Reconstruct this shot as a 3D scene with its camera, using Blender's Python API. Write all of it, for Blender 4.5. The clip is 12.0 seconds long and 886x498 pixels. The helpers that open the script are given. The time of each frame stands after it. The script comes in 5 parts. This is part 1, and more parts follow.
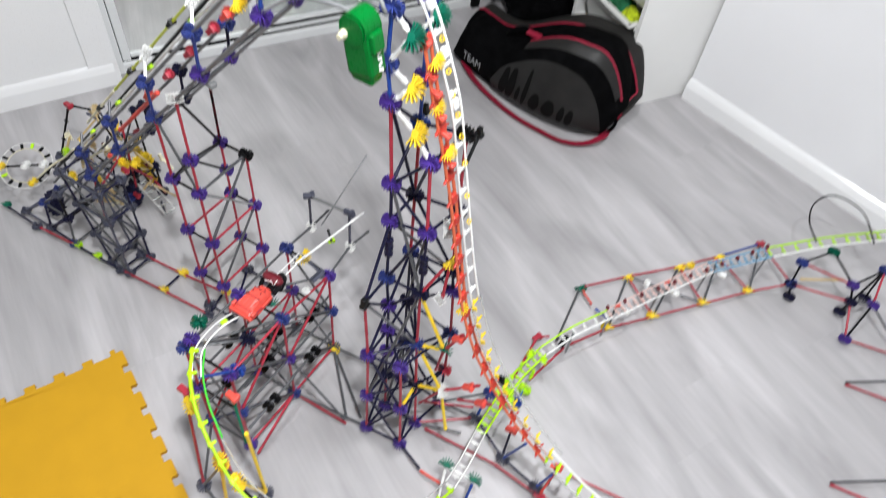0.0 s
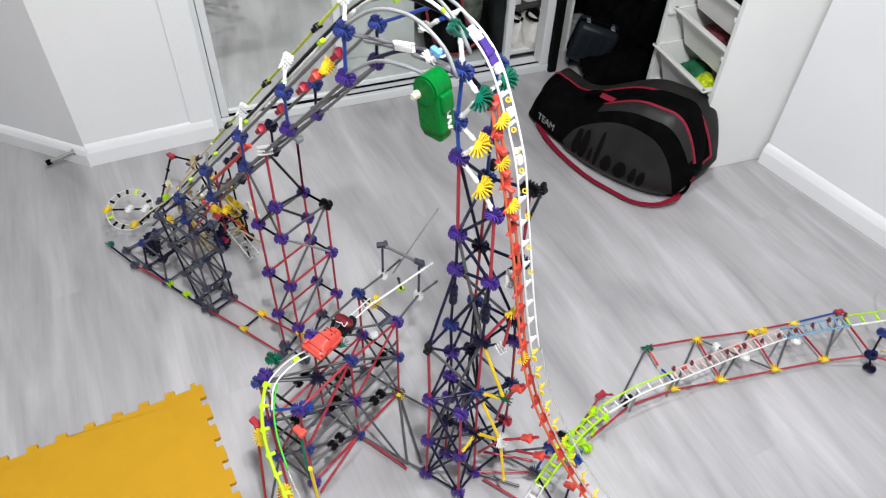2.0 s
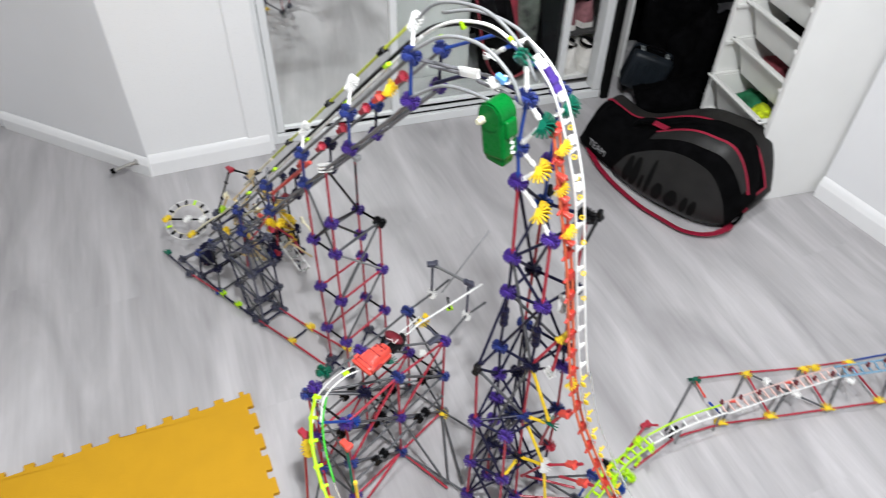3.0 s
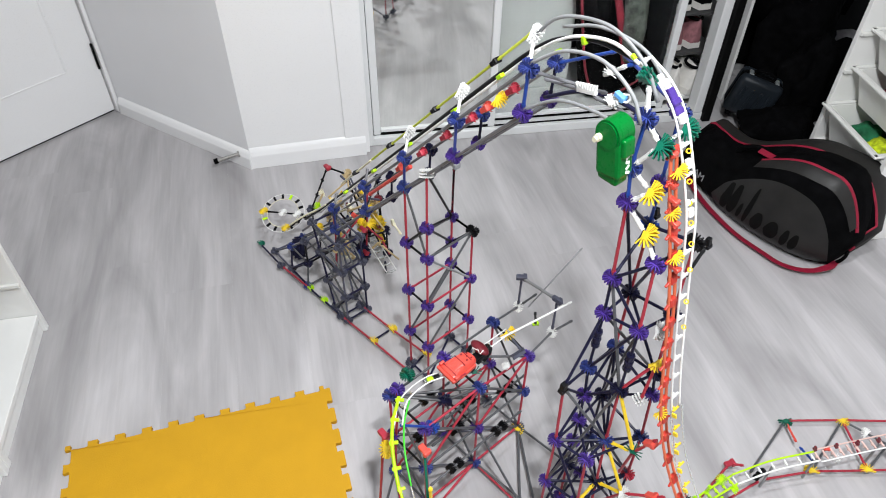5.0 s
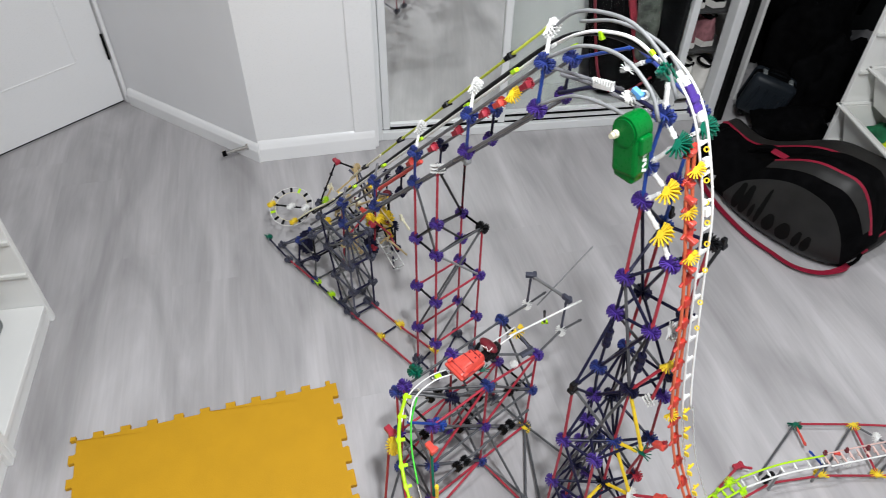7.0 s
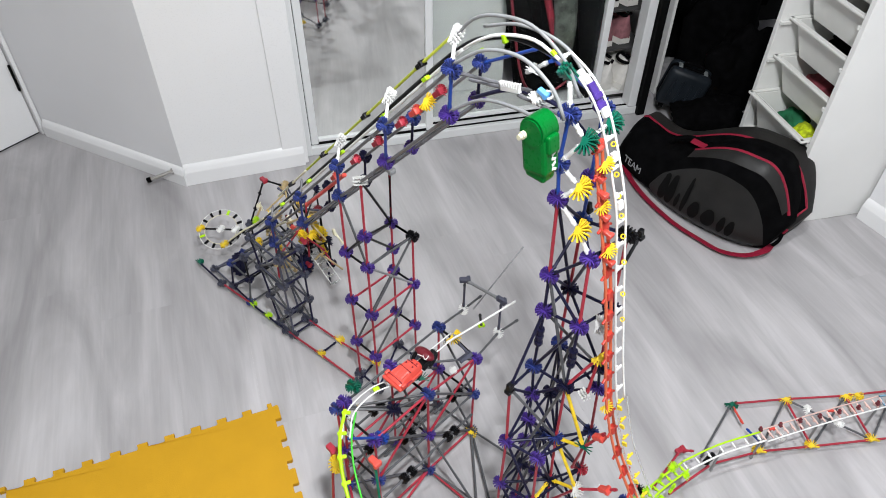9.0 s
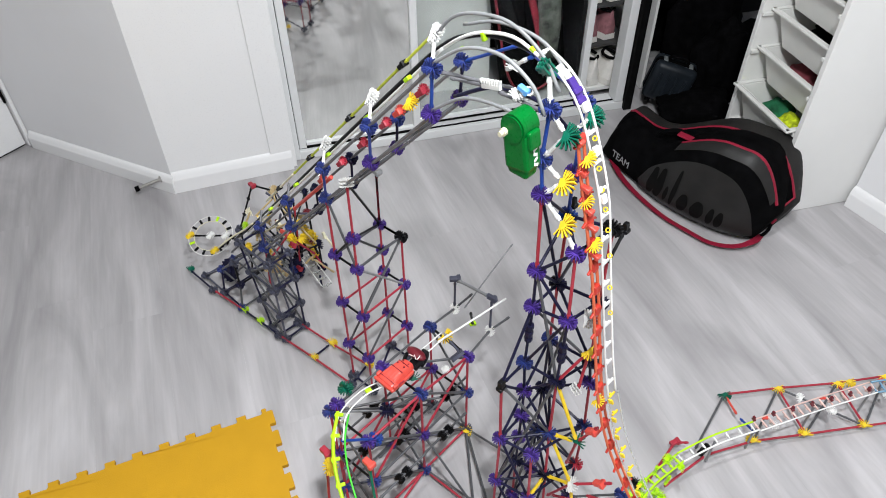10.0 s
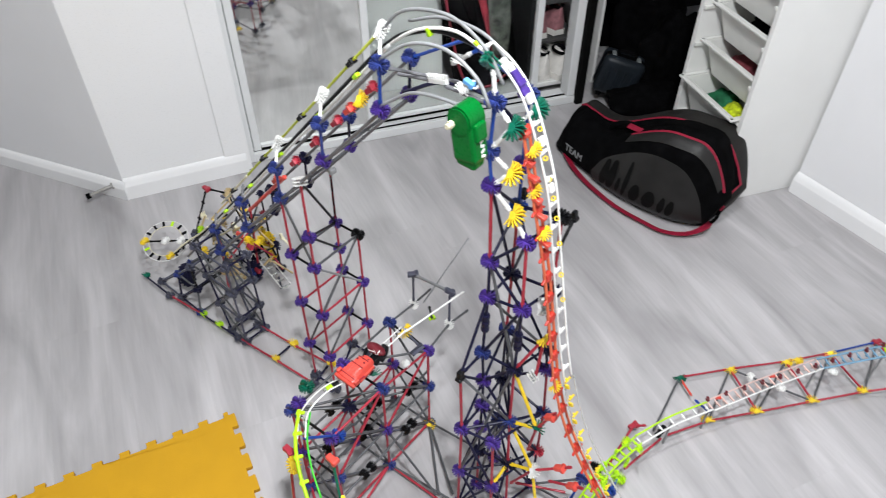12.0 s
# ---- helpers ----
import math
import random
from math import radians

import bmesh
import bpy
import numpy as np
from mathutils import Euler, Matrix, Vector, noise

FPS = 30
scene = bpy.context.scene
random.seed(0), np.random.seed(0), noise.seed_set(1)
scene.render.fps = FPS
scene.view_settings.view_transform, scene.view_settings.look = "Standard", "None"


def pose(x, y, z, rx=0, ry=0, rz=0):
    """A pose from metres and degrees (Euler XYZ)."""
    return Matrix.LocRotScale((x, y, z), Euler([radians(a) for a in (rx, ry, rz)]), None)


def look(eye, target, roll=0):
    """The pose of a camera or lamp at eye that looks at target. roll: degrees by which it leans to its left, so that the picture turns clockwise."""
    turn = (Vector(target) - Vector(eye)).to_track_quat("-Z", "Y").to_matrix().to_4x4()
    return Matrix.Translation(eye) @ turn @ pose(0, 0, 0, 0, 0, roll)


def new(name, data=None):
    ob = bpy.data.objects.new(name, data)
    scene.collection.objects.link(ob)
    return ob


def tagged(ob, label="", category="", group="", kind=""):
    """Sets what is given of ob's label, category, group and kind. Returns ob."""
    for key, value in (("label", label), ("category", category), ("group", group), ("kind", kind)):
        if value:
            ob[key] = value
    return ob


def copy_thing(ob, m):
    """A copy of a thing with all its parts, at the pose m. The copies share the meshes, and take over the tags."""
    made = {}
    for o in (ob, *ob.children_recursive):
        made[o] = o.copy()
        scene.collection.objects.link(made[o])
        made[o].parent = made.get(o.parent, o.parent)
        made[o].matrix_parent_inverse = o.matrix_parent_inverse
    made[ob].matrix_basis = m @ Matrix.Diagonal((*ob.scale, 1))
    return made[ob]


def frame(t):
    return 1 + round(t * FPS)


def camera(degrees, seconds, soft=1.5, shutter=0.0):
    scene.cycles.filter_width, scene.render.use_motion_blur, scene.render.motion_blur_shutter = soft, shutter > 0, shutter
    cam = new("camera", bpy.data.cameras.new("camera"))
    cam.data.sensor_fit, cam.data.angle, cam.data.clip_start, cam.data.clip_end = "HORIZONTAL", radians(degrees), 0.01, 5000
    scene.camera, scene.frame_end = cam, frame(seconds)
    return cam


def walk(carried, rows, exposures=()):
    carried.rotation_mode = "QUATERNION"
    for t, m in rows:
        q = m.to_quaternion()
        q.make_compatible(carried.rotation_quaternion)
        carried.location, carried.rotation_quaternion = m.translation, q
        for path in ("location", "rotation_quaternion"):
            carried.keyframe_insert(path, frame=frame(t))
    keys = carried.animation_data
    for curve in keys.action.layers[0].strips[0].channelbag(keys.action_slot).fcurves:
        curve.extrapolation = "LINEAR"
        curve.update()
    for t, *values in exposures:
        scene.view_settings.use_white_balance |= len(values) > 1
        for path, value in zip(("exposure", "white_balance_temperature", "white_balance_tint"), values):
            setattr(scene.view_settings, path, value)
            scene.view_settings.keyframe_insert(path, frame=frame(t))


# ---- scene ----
cam = camera(64.3, 12.0, soft=0.9, shutter=0.9)
PATH = [
    (0, (-0.002, 0.184, 1.49), (-0.001, 1.466, -0.045), 7.3),
    (0.5, (0.006, 0.192, 1.465), (-0.027, 1.405, -0.125), 4.7),
    (1, (0.025, 0.177, 1.488), (-0.081, 1.455, -0.046), 3.3),
    (1.5, (0.026, 0.155, 1.51), (-0.157, 1.481, 0.024), 3.0),
    (2, (0.021, 0.14, 1.52), (-0.212, 1.512, 0.084), 2.4),
    (2.5, (0.011, 0.134, 1.525), (-0.258, 1.508, 0.097), 2.3),
    (3, (-0.002, 0.125, 1.533), (-0.353, 1.51, 0.133), 1.5),
    (3.5, (-0.009, 0.114, 1.535), (-0.466, 1.479, 0.146), 0.3),
    (3.7, (-0.017, 0.113, 1.539), (-0.499, 1.47, 0.152), 0.3),
    (5.5, (-0.049, 0.117, 1.529), (-0.621, 1.443, 0.146), 0.8),
    (6, (-0.058, 0.116, 1.527), (-0.65, 1.433, 0.142), 1.1),
    (6.5, (-0.06, 0.119, 1.524), (-0.644, 1.429, 0.13), 1.1),
    (7, (-0.054, 0.121, 1.523), (-0.617, 1.442, 0.131), 1.0),
    (8.8, (-0.027, 0.134, 1.525), (-0.457, 1.524, 0.153), 0.7),
    (9, (-0.019, 0.137, 1.522), (-0.452, 1.526, 0.149), 0.6),
    (9.5, (-0.009, 0.14, 1.52), (-0.431, 1.518, 0.133), -0.4),
    (10, (-0.006, 0.138, 1.521), (-0.425, 1.532, 0.15), -0.7),
    (10.5, (-0.005, 0.133, 1.524), (-0.402, 1.537, 0.157), -0.1),
    (11, (-0.006, 0.127, 1.525), (-0.379, 1.541, 0.16), 0.5),
    (11.5, (-0.001, 0.124, 1.524), (-0.361, 1.54, 0.159), 0.2),
    (12, (0.013, 0.123, 1.524), (-0.305, 1.543, 0.153), 0.1),
]
walk(cam, [(t, look(eye, target, roll)) for t, eye, target, roll in PATH],
     exposures=((0, 0.0), (1.0, -0.04), (3.5, 0.03), (5.5, 0.05), (6.0, -0.12), (6.5, -0.22), (7.0, -0.20), (9.0, -0.05), (12.0, -0.03)))

# ---- world and light ----
world = bpy.data.worlds.new("world")
scene.world = world
world.use_nodes = True
world.node_tree.nodes["Background"].inputs[0].default_value = (0.8, 0.86, 0.95, 1)
world.node_tree.nodes["Background"].inputs[1].default_value = 0.2


def area_lamp(name, m, sx, watts, colour):
    data = bpy.data.lights.new(name, "AREA")
    data.shape, data.size, data.energy, data.color = "DISK", sx, watts, colour
    ob = new(name, data)
    ob.matrix_world = m
    return ob


area_lamp("ceiling_and_fill_light", pose(0.17, 0.20, 2.36), 0.12, 50.5, (0.945, 0.97, 1.0))
# added fill lamp, no fixture known: brightens the floor round the coaster
area_lamp("ceiling_and_fill_light", pose(0.0, 0.95, 2.36), 0.16, 26, (0.945, 0.97, 1.0))

# ---- materials ----


def node_mat(name, colour, rough=0.5, metal=0.0, var=0.12, scale=40.0, bump=0.0, bump_scale=200.0, transmission=0.0, per_object=0.0, spec=0.35):
    m = bpy.data.materials.new(name)
    m.use_nodes = True
    nt = m.node_tree
    b = nt.nodes["Principled BSDF"]
    b.inputs["Roughness"].default_value = rough
    b.inputs["Metallic"].default_value = metal
    b.inputs["Specular IOR Level"].default_value = spec
    b.inputs["Transmission Weight"].default_value = transmission
    tex = nt.nodes.new("ShaderNodeTexCoord")
    no = nt.nodes.new("ShaderNodeTexNoise")
    no.inputs["Scale"].default_value = scale
    no.inputs["Detail"].default_value = 4
    nt.links.new(tex.outputs["Object"], no.inputs["Vector"])
    ramp = nt.nodes.new("ShaderNodeValToRGB")
    lo = tuple(max(0.0, c * (1 - var)) for c in colour) + (1,)
    hi = tuple(min(1.0, c * (1 + var)) for c in colour) + (1,)
    ramp.color_ramp.elements[0].position, ramp.color_ramp.elements[1].position = 0.3, 0.7
    ramp.color_ramp.elements[0].color, ramp.color_ramp.elements[1].color = lo, hi
    nt.links.new(no.outputs["Fac"], ramp.inputs["Fac"])
    out = ramp.outputs["Color"]
    if per_object:
        info = nt.nodes.new("ShaderNodeObjectInfo")
        mr = nt.nodes.new("ShaderNodeMapRange")
        mr.inputs["To Min"].default_value, mr.inputs["To Max"].default_value = 1 - per_object, 1 + per_object
        nt.links.new(info.outputs["Random"], mr.inputs["Value"])
        hs = nt.nodes.new("ShaderNodeHueSaturation")
        nt.links.new(mr.outputs["Result"], hs.inputs["Value"])
        nt.links.new(out, hs.inputs["Color"])
        out = hs.outputs["Color"]
    nt.links.new(out, b.inputs["Base Color"])
    fine = nt.nodes.new("ShaderNodeTexNoise")
    fine.inputs["Scale"].default_value = bump_scale
    nt.links.new(tex.outputs["Object"], fine.inputs["Vector"])
    rr = nt.nodes.new("ShaderNodeMapRange")
    rr.inputs["To Min"].default_value, rr.inputs["To Max"].default_value = max(0.02, rough - 0.06), min(1, rough + 0.08)
    nt.links.new(fine.outputs["Fac"], rr.inputs["Value"])
    nt.links.new(rr.outputs["Result"], b.inputs["Roughness"])
    if bump:
        bp = nt.nodes.new("ShaderNodeBump")
        bp.inputs["Strength"].default_value = bump
        bp.inputs["Distance"].default_value = 0.001
        nt.links.new(fine.outputs["Fac"], bp.inputs["Height"])
        nt.links.new(bp.outputs["Normal"], b.inputs["Normal"])
    return m


PLASTIC = {
    "red": (0.37, 0.028, 0.048), "purple": (0.060, 0.028, 0.215), "blue": (0.026, 0.042, 0.185), "royal": (0.012, 0.05, 0.27),
    "black": (0.006, 0.006, 0.007), "grey": (0.082, 0.084, 0.090), "dark": (0.012, 0.012, 0.036), "slate": (0.064, 0.067, 0.096),
    "white": (0.78, 0.78, 0.76), "yellow": (0.85, 0.60, 0.03), "lime": (0.44, 0.76, 0.01), "green": (0.0, 0.105, 0.062),
    "orange": (0.70, 0.15, 0.07), "silver": (0.24, 0.245, 0.25), "motor": (0.001, 0.105, 0.016), "coral": (0.66, 0.075, 0.055),
    "maroon": (0.14, 0.012, 0.02), "ash": (0.13, 0.13, 0.14), "blush": (0.74, 0.52, 0.47), "cream": (0.72, 0.68, 0.5), "tan": (0.5, 0.38, 0.2), "sky": (0.12, 0.35, 0.7), "scarlet": (0.46, 0.035, 0.022), "citron": (0.50, 0.56, 0.05), "leaf": (0.05, 0.50, 0.03),
}
P = {k: node_mat(k + "_plastic", c, 0.34, var=0.10, scale=60, per_object=0.12, spec=0.16 if max(c) < 0.05 else 0.35) for k, c in PLASTIC.items()}
P["motor"] = node_mat("motor_plastic", (0.0, 0.125, 0.018), 0.28, var=0.08, scale=60, spec=0.14)
P["clear"] = node_mat("clear_plastic", (0.86, 0.88, 0.86), 0.15, var=0.03, transmission=0.75)
P["ice"] = node_mat("pale_blue_clear_plastic", (0.26, 0.48, 0.66), 0.15, var=0.03, transmission=0.35)
WALL = node_mat("white_wall_paint", (0.80, 0.80, 0.81), 0.6, var=0.02, scale=3, bump=0.15, bump_scale=180)
GLOSS = node_mat("white_gloss_paint", (0.82, 0.82, 0.82), 0.28, var=0.015, scale=2.5)
SKIRT = node_mat("white_skirting_gloss", (0.83, 0.83, 0.83), 0.16, var=0.02, scale=5, spec=0.5)
BOX = node_mat("grey_box_plastic", (0.17, 0.185, 0.185), 0.5, var=0.08, scale=9)
BOARD = node_mat("white_melamine", (0.80, 0.80, 0.78), 0.4, var=0.02, scale=6)
TRAY = node_mat("white_tray_plastic", (0.74, 0.74, 0.71), 0.45, var=0.04, scale=12)
CEIL = node_mat("ceiling_paint", (0.82, 0.82, 0.81), 0.8, var=0.02, scale=4)
FOAM = node_mat("yellow_foam", (0.54, 0.285, 0.005), 0.7, var=0.035, scale=14, bump=0.5, bump_scale=500)
CLOTH = node_mat("black_cloth", (0.0025, 0.0025, 0.0028), 0.9, spec=0.04, var=0.5, scale=30, bump=0.6, bump_scale=700)
BAGGREY = node_mat("grey_coated_fabric", (0.0135, 0.013, 0.0124), 0.45, spec=0.3, var=0.35, scale=12, bump=0.4, bump_scale=400)
BAGDARK = node_mat("dark_coated_fabric", (0.018, 0.017, 0.016), 0.6, spec=0.2, var=0.3, scale=12, bump=0.4, bump_scale=400)
BAGRED = node_mat("red_webbing", (0.25, 0.006, 0.028), 0.6, var=0.15, scale=60, bump=0.5, bump_scale=600)
INK = node_mat("black_print", (0.003, 0.003, 0.003), 0.6, spec=0.1, var=0.2)
STEEL = node_mat("brushed_steel", (0.45, 0.44, 0.42), 0.3, metal=1.0, var=0.1, scale=80)
DARKMETAL = node_mat("dark_metal", (0.004, 0.004, 0.004), 0.6, metal=0.0, spec=0.08, var=0.2)
SUIT = node_mat("dark_blue_grey_shell", (0.012, 0.016, 0.021), 0.4, spec=0.2, var=0.25, scale=8)
PINK = node_mat("pink_fabric", (0.30, 0.13, 0.145), 0.8, var=0.25, scale=50)
SOLE = node_mat("white_shoe", (0.72, 0.7, 0.66), 0.6, var=0.08, scale=40)
ALU = node_mat("white_frame", (0.72, 0.73, 0.73), 0.3, var=0.03, scale=10)
# white shelf board deep in the bay, its shade put into the colour
SHELF = node_mat("shaded_shelf_board", (0.06, 0.06, 0.06), 0.5, var=0.1, scale=8)
# closet boards: the shade of the recess is put into this near-black colour
INNER = node_mat("shaded_closet_board", (0.012, 0.012, 0.013), 0.6, var=0.15, scale=5, spec=0.2)
NEON = node_mat("neon_yellow_cloth", (0.50, 0.60, 0.015), 0.8, var=0.55, scale=60)
GREENCLOTH = node_mat("green_cloth", (0.01, 0.12, 0.05), 0.8, var=0.4, scale=30)
WINECLOTH = node_mat("wine_cloth", (0.16, 0.03, 0.04), 0.8, var=0.4, scale=30)

GLASS = node_mat("clear_door_glass", (0.93, 0.96, 0.94), 0.03, var=0.01, transmission=1.0)
GLASS.node_tree.nodes["Principled BSDF"].inputs["IOR"].default_value = 1.12
MAROON = node_mat("maroon_fabric", (0.16, 0.012, 0.022), 0.6, var=0.4, scale=14)
MIRROR = bpy.data.materials.new("mirror_glass")
MIRROR.use_nodes = True
_b = MIRROR.node_tree.nodes["Principled BSDF"]
_b.inputs["Metallic"].default_value = 1.0
_b.inputs["Roughness"].default_value = 0.035
_b.inputs["Base Color"].default_value = (0.88, 0.90, 0.875, 1)

# floor: pale grey oak laminate, grain along the plank
FLOOR = bpy.data.materials.new("grey_oak_laminate")
FLOOR.use_nodes = True
_nt = FLOOR.node_tree
_b = _nt.nodes["Principled BSDF"]
_b.inputs["Roughness"].default_value = 0.30
_tc = _nt.nodes.new("ShaderNodeTexCoord")
_info = _nt.nodes.new("ShaderNodeObjectInfo")
_off = _nt.nodes.new("ShaderNodeVectorMath")
_off.operation = "ADD"
_mul = _nt.nodes.new("ShaderNodeMath")
_mul.operation = "MULTIPLY"
_mul.inputs[1].default_value = 37.0
_nt.links.new(_info.outputs["Random"], _mul.inputs[0])
_nt.links.new(_tc.outputs["Object"], _off.inputs[0])
_nt.links.new(_mul.outputs[0], _off.inputs[1])


def _grain(sx, sy, detail, lo, hi, c0, c1):
    mp = _nt.nodes.new("ShaderNodeMapping")
    mp.inputs["Scale"].default_value = (sx, sy, 1)
    _nt.links.new(_off.outputs[0], mp.inputs["Vector"])
    n = _nt.nodes.new("ShaderNodeTexNoise")
    n.inputs["Scale"].default_value = 1
    n.inputs["Detail"].default_value = detail
    n.inputs["Distortion"].default_value = 0.6
    _nt.links.new(mp.outputs[0], n.inputs["Vector"])
    r = _nt.nodes.new("ShaderNodeValToRGB")
    r.color_ramp.elements[0].position, r.color_ramp.elements[1].position = lo, hi
    r.color_ramp.elements[0].color, r.color_ramp.elements[1].color = (*c0, 1), (*c1, 1)
    _nt.links.new(n.outputs["Fac"], r.inputs["Fac"])
    return r, n


_r1, _n1 = _grain(1.4, 5.5, 7, 0.29, 0.71, (0.332, 0.322, 0.328), (0.538, 0.522, 0.531))
_geo = _nt.nodes.new("ShaderNodeNewGeometry")
_turn = _nt.nodes.new("ShaderNodeVectorRotate")
_turn.rotation_type = "Z_AXIS"
_turn.inputs["Angle"].default_value = -math.atan2(0.80, -0.60)
_nt.links.new(_geo.outputs["Position"], _turn.inputs["Vector"])
_nt.links.new(_turn.outputs["Vector"], _n1.inputs["Vector"].links[0].from_node.inputs["Vector"])
_n1.inputs["Distortion"].default_value = 1.4
_r2, _n2 = _grain(4, 100, 4, 0.28, 0.72, (0.92, 0.918, 0.918), (1.01, 1.01, 1.01))
_r3, _n3 = _grain(2.0, 16, 6, 0.30, 0.70, (0.89, 0.885, 0.883), (1.05, 1.05, 1.05))
_n3.inputs["Distortion"].default_value = 1.0
_streak = _nt.nodes.new("ShaderNodeMix")
_streak.data_type, _streak.blend_type = "RGBA", "MULTIPLY"
_streak.inputs["Factor"].default_value = 1.0
_nt.links.new(_r1.outputs[0], _streak.inputs[6])
_nt.links.new(_r3.outputs[0], _streak.inputs[7])
_mix = _nt.nodes.new("ShaderNodeMix")
_mix.data_type, _mix.blend_type = "RGBA", "MULTIPLY"
_mix.inputs["Factor"].default_value = 1.0
_nt.links.new(_streak.outputs[2], _mix.inputs[6])
_nt.links.new(_r2.outputs[0], _mix.inputs[7])
_nt.links.new(_mix.outputs[2], _b.inputs["Base Color"])
_bp = _nt.nodes.new("ShaderNodeBump")
_bp.inputs["Strength"].default_value = 0.12
_bp.inputs["Distance"].default_value = 0.001
_nt.links.new(_n2.outputs["Fac"], _bp.inputs["Height"])
_nt.links.new(_bp.outputs["Normal"], _b.inputs["Normal"])

# ---- mesh helpers ----


def finish(bm, name, mat, smooth=False):
    me = bpy.data.meshes.new(name)
    bm.to_mesh(me)
    bm.free()
    if smooth:
        for p in me.polygons:
            p.use_smooth = True
    me.materials.append(mat)
    return me


def part(name, bm, mat, parent=None, label="", smooth=False):
    ob = new(name, finish(bm, name, mat, smooth))
    if parent is not None:
        ob.parent = parent
    if label:
        ob["label"] = label
    return ob


def holder(name, label, category, group="", m=None):
    ob = new(name)
    ob.empty_display_size = 0.05
    if m is not None:
        ob.matrix_world = m
    return tagged(ob, label, category, group)


def add_box(bm, size, m=Matrix(), bevel=0.0):
    r = bmesh.ops.create_cube(bm, size=1, matrix=m @ Matrix.Diagonal((*size, 1)))
    if bevel:
        edges = list({e for v in r["verts"] for e in v.link_edges})
        bmesh.ops.bevel(bm, geom=edges, offset=bevel, segments=2, affect="EDGES", profile=0.5)
    return r


def box(size, m=Matrix(), bevel=0.0):
    bm = bmesh.new()
    add_box(bm, size, m, bevel)
    return bm


def add_cyl(bm, r, length, m=Matrix(), n=12, r2=None):
    return bmesh.ops.create_cone(bm, cap_ends=True, segments=n, radius1=r, radius2=r if r2 is None else r2, depth=length, matrix=m)


def along(a, b):
    """A pose at the middle of a and b whose z runs from a to b."""
    a, b = Vector(a), Vector(b)
    return Matrix.Translation((a + b) / 2) @ (b - a).to_track_quat("Z", "Y").to_matrix().to_4x4()


def spline(points, step=0.012):
    """Points along a smooth curve through the given points."""
    pts = [Vector(p) for p in points]
    ext = [2 * pts[0] - pts[1], *pts, 2 * pts[-1] - pts[-2]]
    out = []
    for i in range(1, len(ext) - 2):
        p0, p1, p2, p3 = ext[i - 1:i + 3]
        n = max(2, int((p2 - p1).length / step))
        for k in range(n):
            t = k / n
            out.append(0.5 * ((2 * p1) + (p2 - p0) * t + (2 * p0 - 5 * p1 + 4 * p2 - p3) * t * t + (3 * p1 - p0 - 3 * p2 + p3) * t ** 3))
    out.append(pts[-1])
    return out


def tube(points, r, n=6, bm=None):
    bm = bm or bmesh.new()
    rings, side = [], None
    for i, p in enumerate(points):
        d = (points[min(i + 1, len(points) - 1)] - points[max(i - 1, 0)]).normalized()
        if side is None:
            side = d.orthogonal().normalized()
        side = (side - d * side.dot(d)).normalized()
        up = d.cross(side)
        rings.append([bm.verts.new(p + r * (math.cos(a) * side + math.sin(a) * up)) for a in (2 * math.pi * k / n for k in range(n))])
    for a, b in zip(rings, rings[1:]):
        for k in range(n):
            bm.faces.new((a[k], a[(k + 1) % n], b[(k + 1) % n], b[k]))
    bm.faces.new(rings[0][::-1])
    bm.faces.new(rings[-1])
    return bm


def plan_pose(p, q, z=0.0):
    """x runs from plan point p to q, y to its left, the origin at p."""
    return pose(p[0], p[1], z, 0, 0, math.degrees(math.atan2(q[1] - p[1], q[0] - p[0])))


def dist(p, q):
    return math.hypot(q[0] - p[0], q[1] - p[1])


# ---- the room ----
CEILING = 2.40


def wall(name, p, q, label, mat=None, thick=0.10, z0=-0.02, z1=CEILING):
    """A wall whose seen face runs from p to q; its thickness lies to the left of that way."""
    n = dist(p, q)
    ob = part(name, box((n, thick, z1 - z0), pose(n / 2, thick / 2, (z0 + z1) / 2)), mat or WALL)
    ob.matrix_world = plan_pose(p, q)
    return tagged(ob, label, "wall", kind="structure")


def baseboard(p, q, height):
    """A moulded skirting board with a stepped, rounded top, on the right of the way from p to q."""
    n = dist(p, q)
    prof = [(0, 0), (-0.017, 0), (-0.017, height * 0.60), (-0.0165, height * 0.66), (-0.0150, height * 0.71), (-0.0135, height * 0.76), (-0.0118, height * 0.82), (-0.0092, height * 0.89), (-0.0060, height * 0.95), (-0.002, height), (0, height)]
    bm = bmesh.new()
    ends = [[bm.verts.new((x, y - 0.001, z)) for y, z in prof] for x in (0, n)]
    k = len(prof)
    for i in range(k):
        bm.faces.new((ends[0][i], ends[0][(i + 1) % k], ends[1][(i + 1) % k], ends[1][i]))
    bm.faces.new(ends[0][::-1])
    bm.faces.new(ends[1])
    bmesh.ops.recalc_face_normals(bm, faces=bm.faces)
    ob = part("baseboard", bm, SKIRT)
    ob.matrix_world = plan_pose(p, q)
    return tagged(ob, "white glossy moulded skirting board along the wall", "baseboard", kind="structure")


DOOR_L, DOOR_R = (-2.42, 0.88), (-2.122, 1.820)
NOOK, PILLAR, WARD = (-1.445, 1.718), (-1.104, 1.962), (-1.116, 2.0)
WDIR = Vector((0.8545, 0.5195))
CABR, RWALL = (0.772, 2.264), (2.25, 0.76)


def wpt(r, back=0.0):
    """Plan point at r along the wardrobe front, back behind it."""
    return (WARD[0] + WDIR.x * r - WDIR.y * back, WARD[1] + WDIR.y * r + WDIR.x * back)


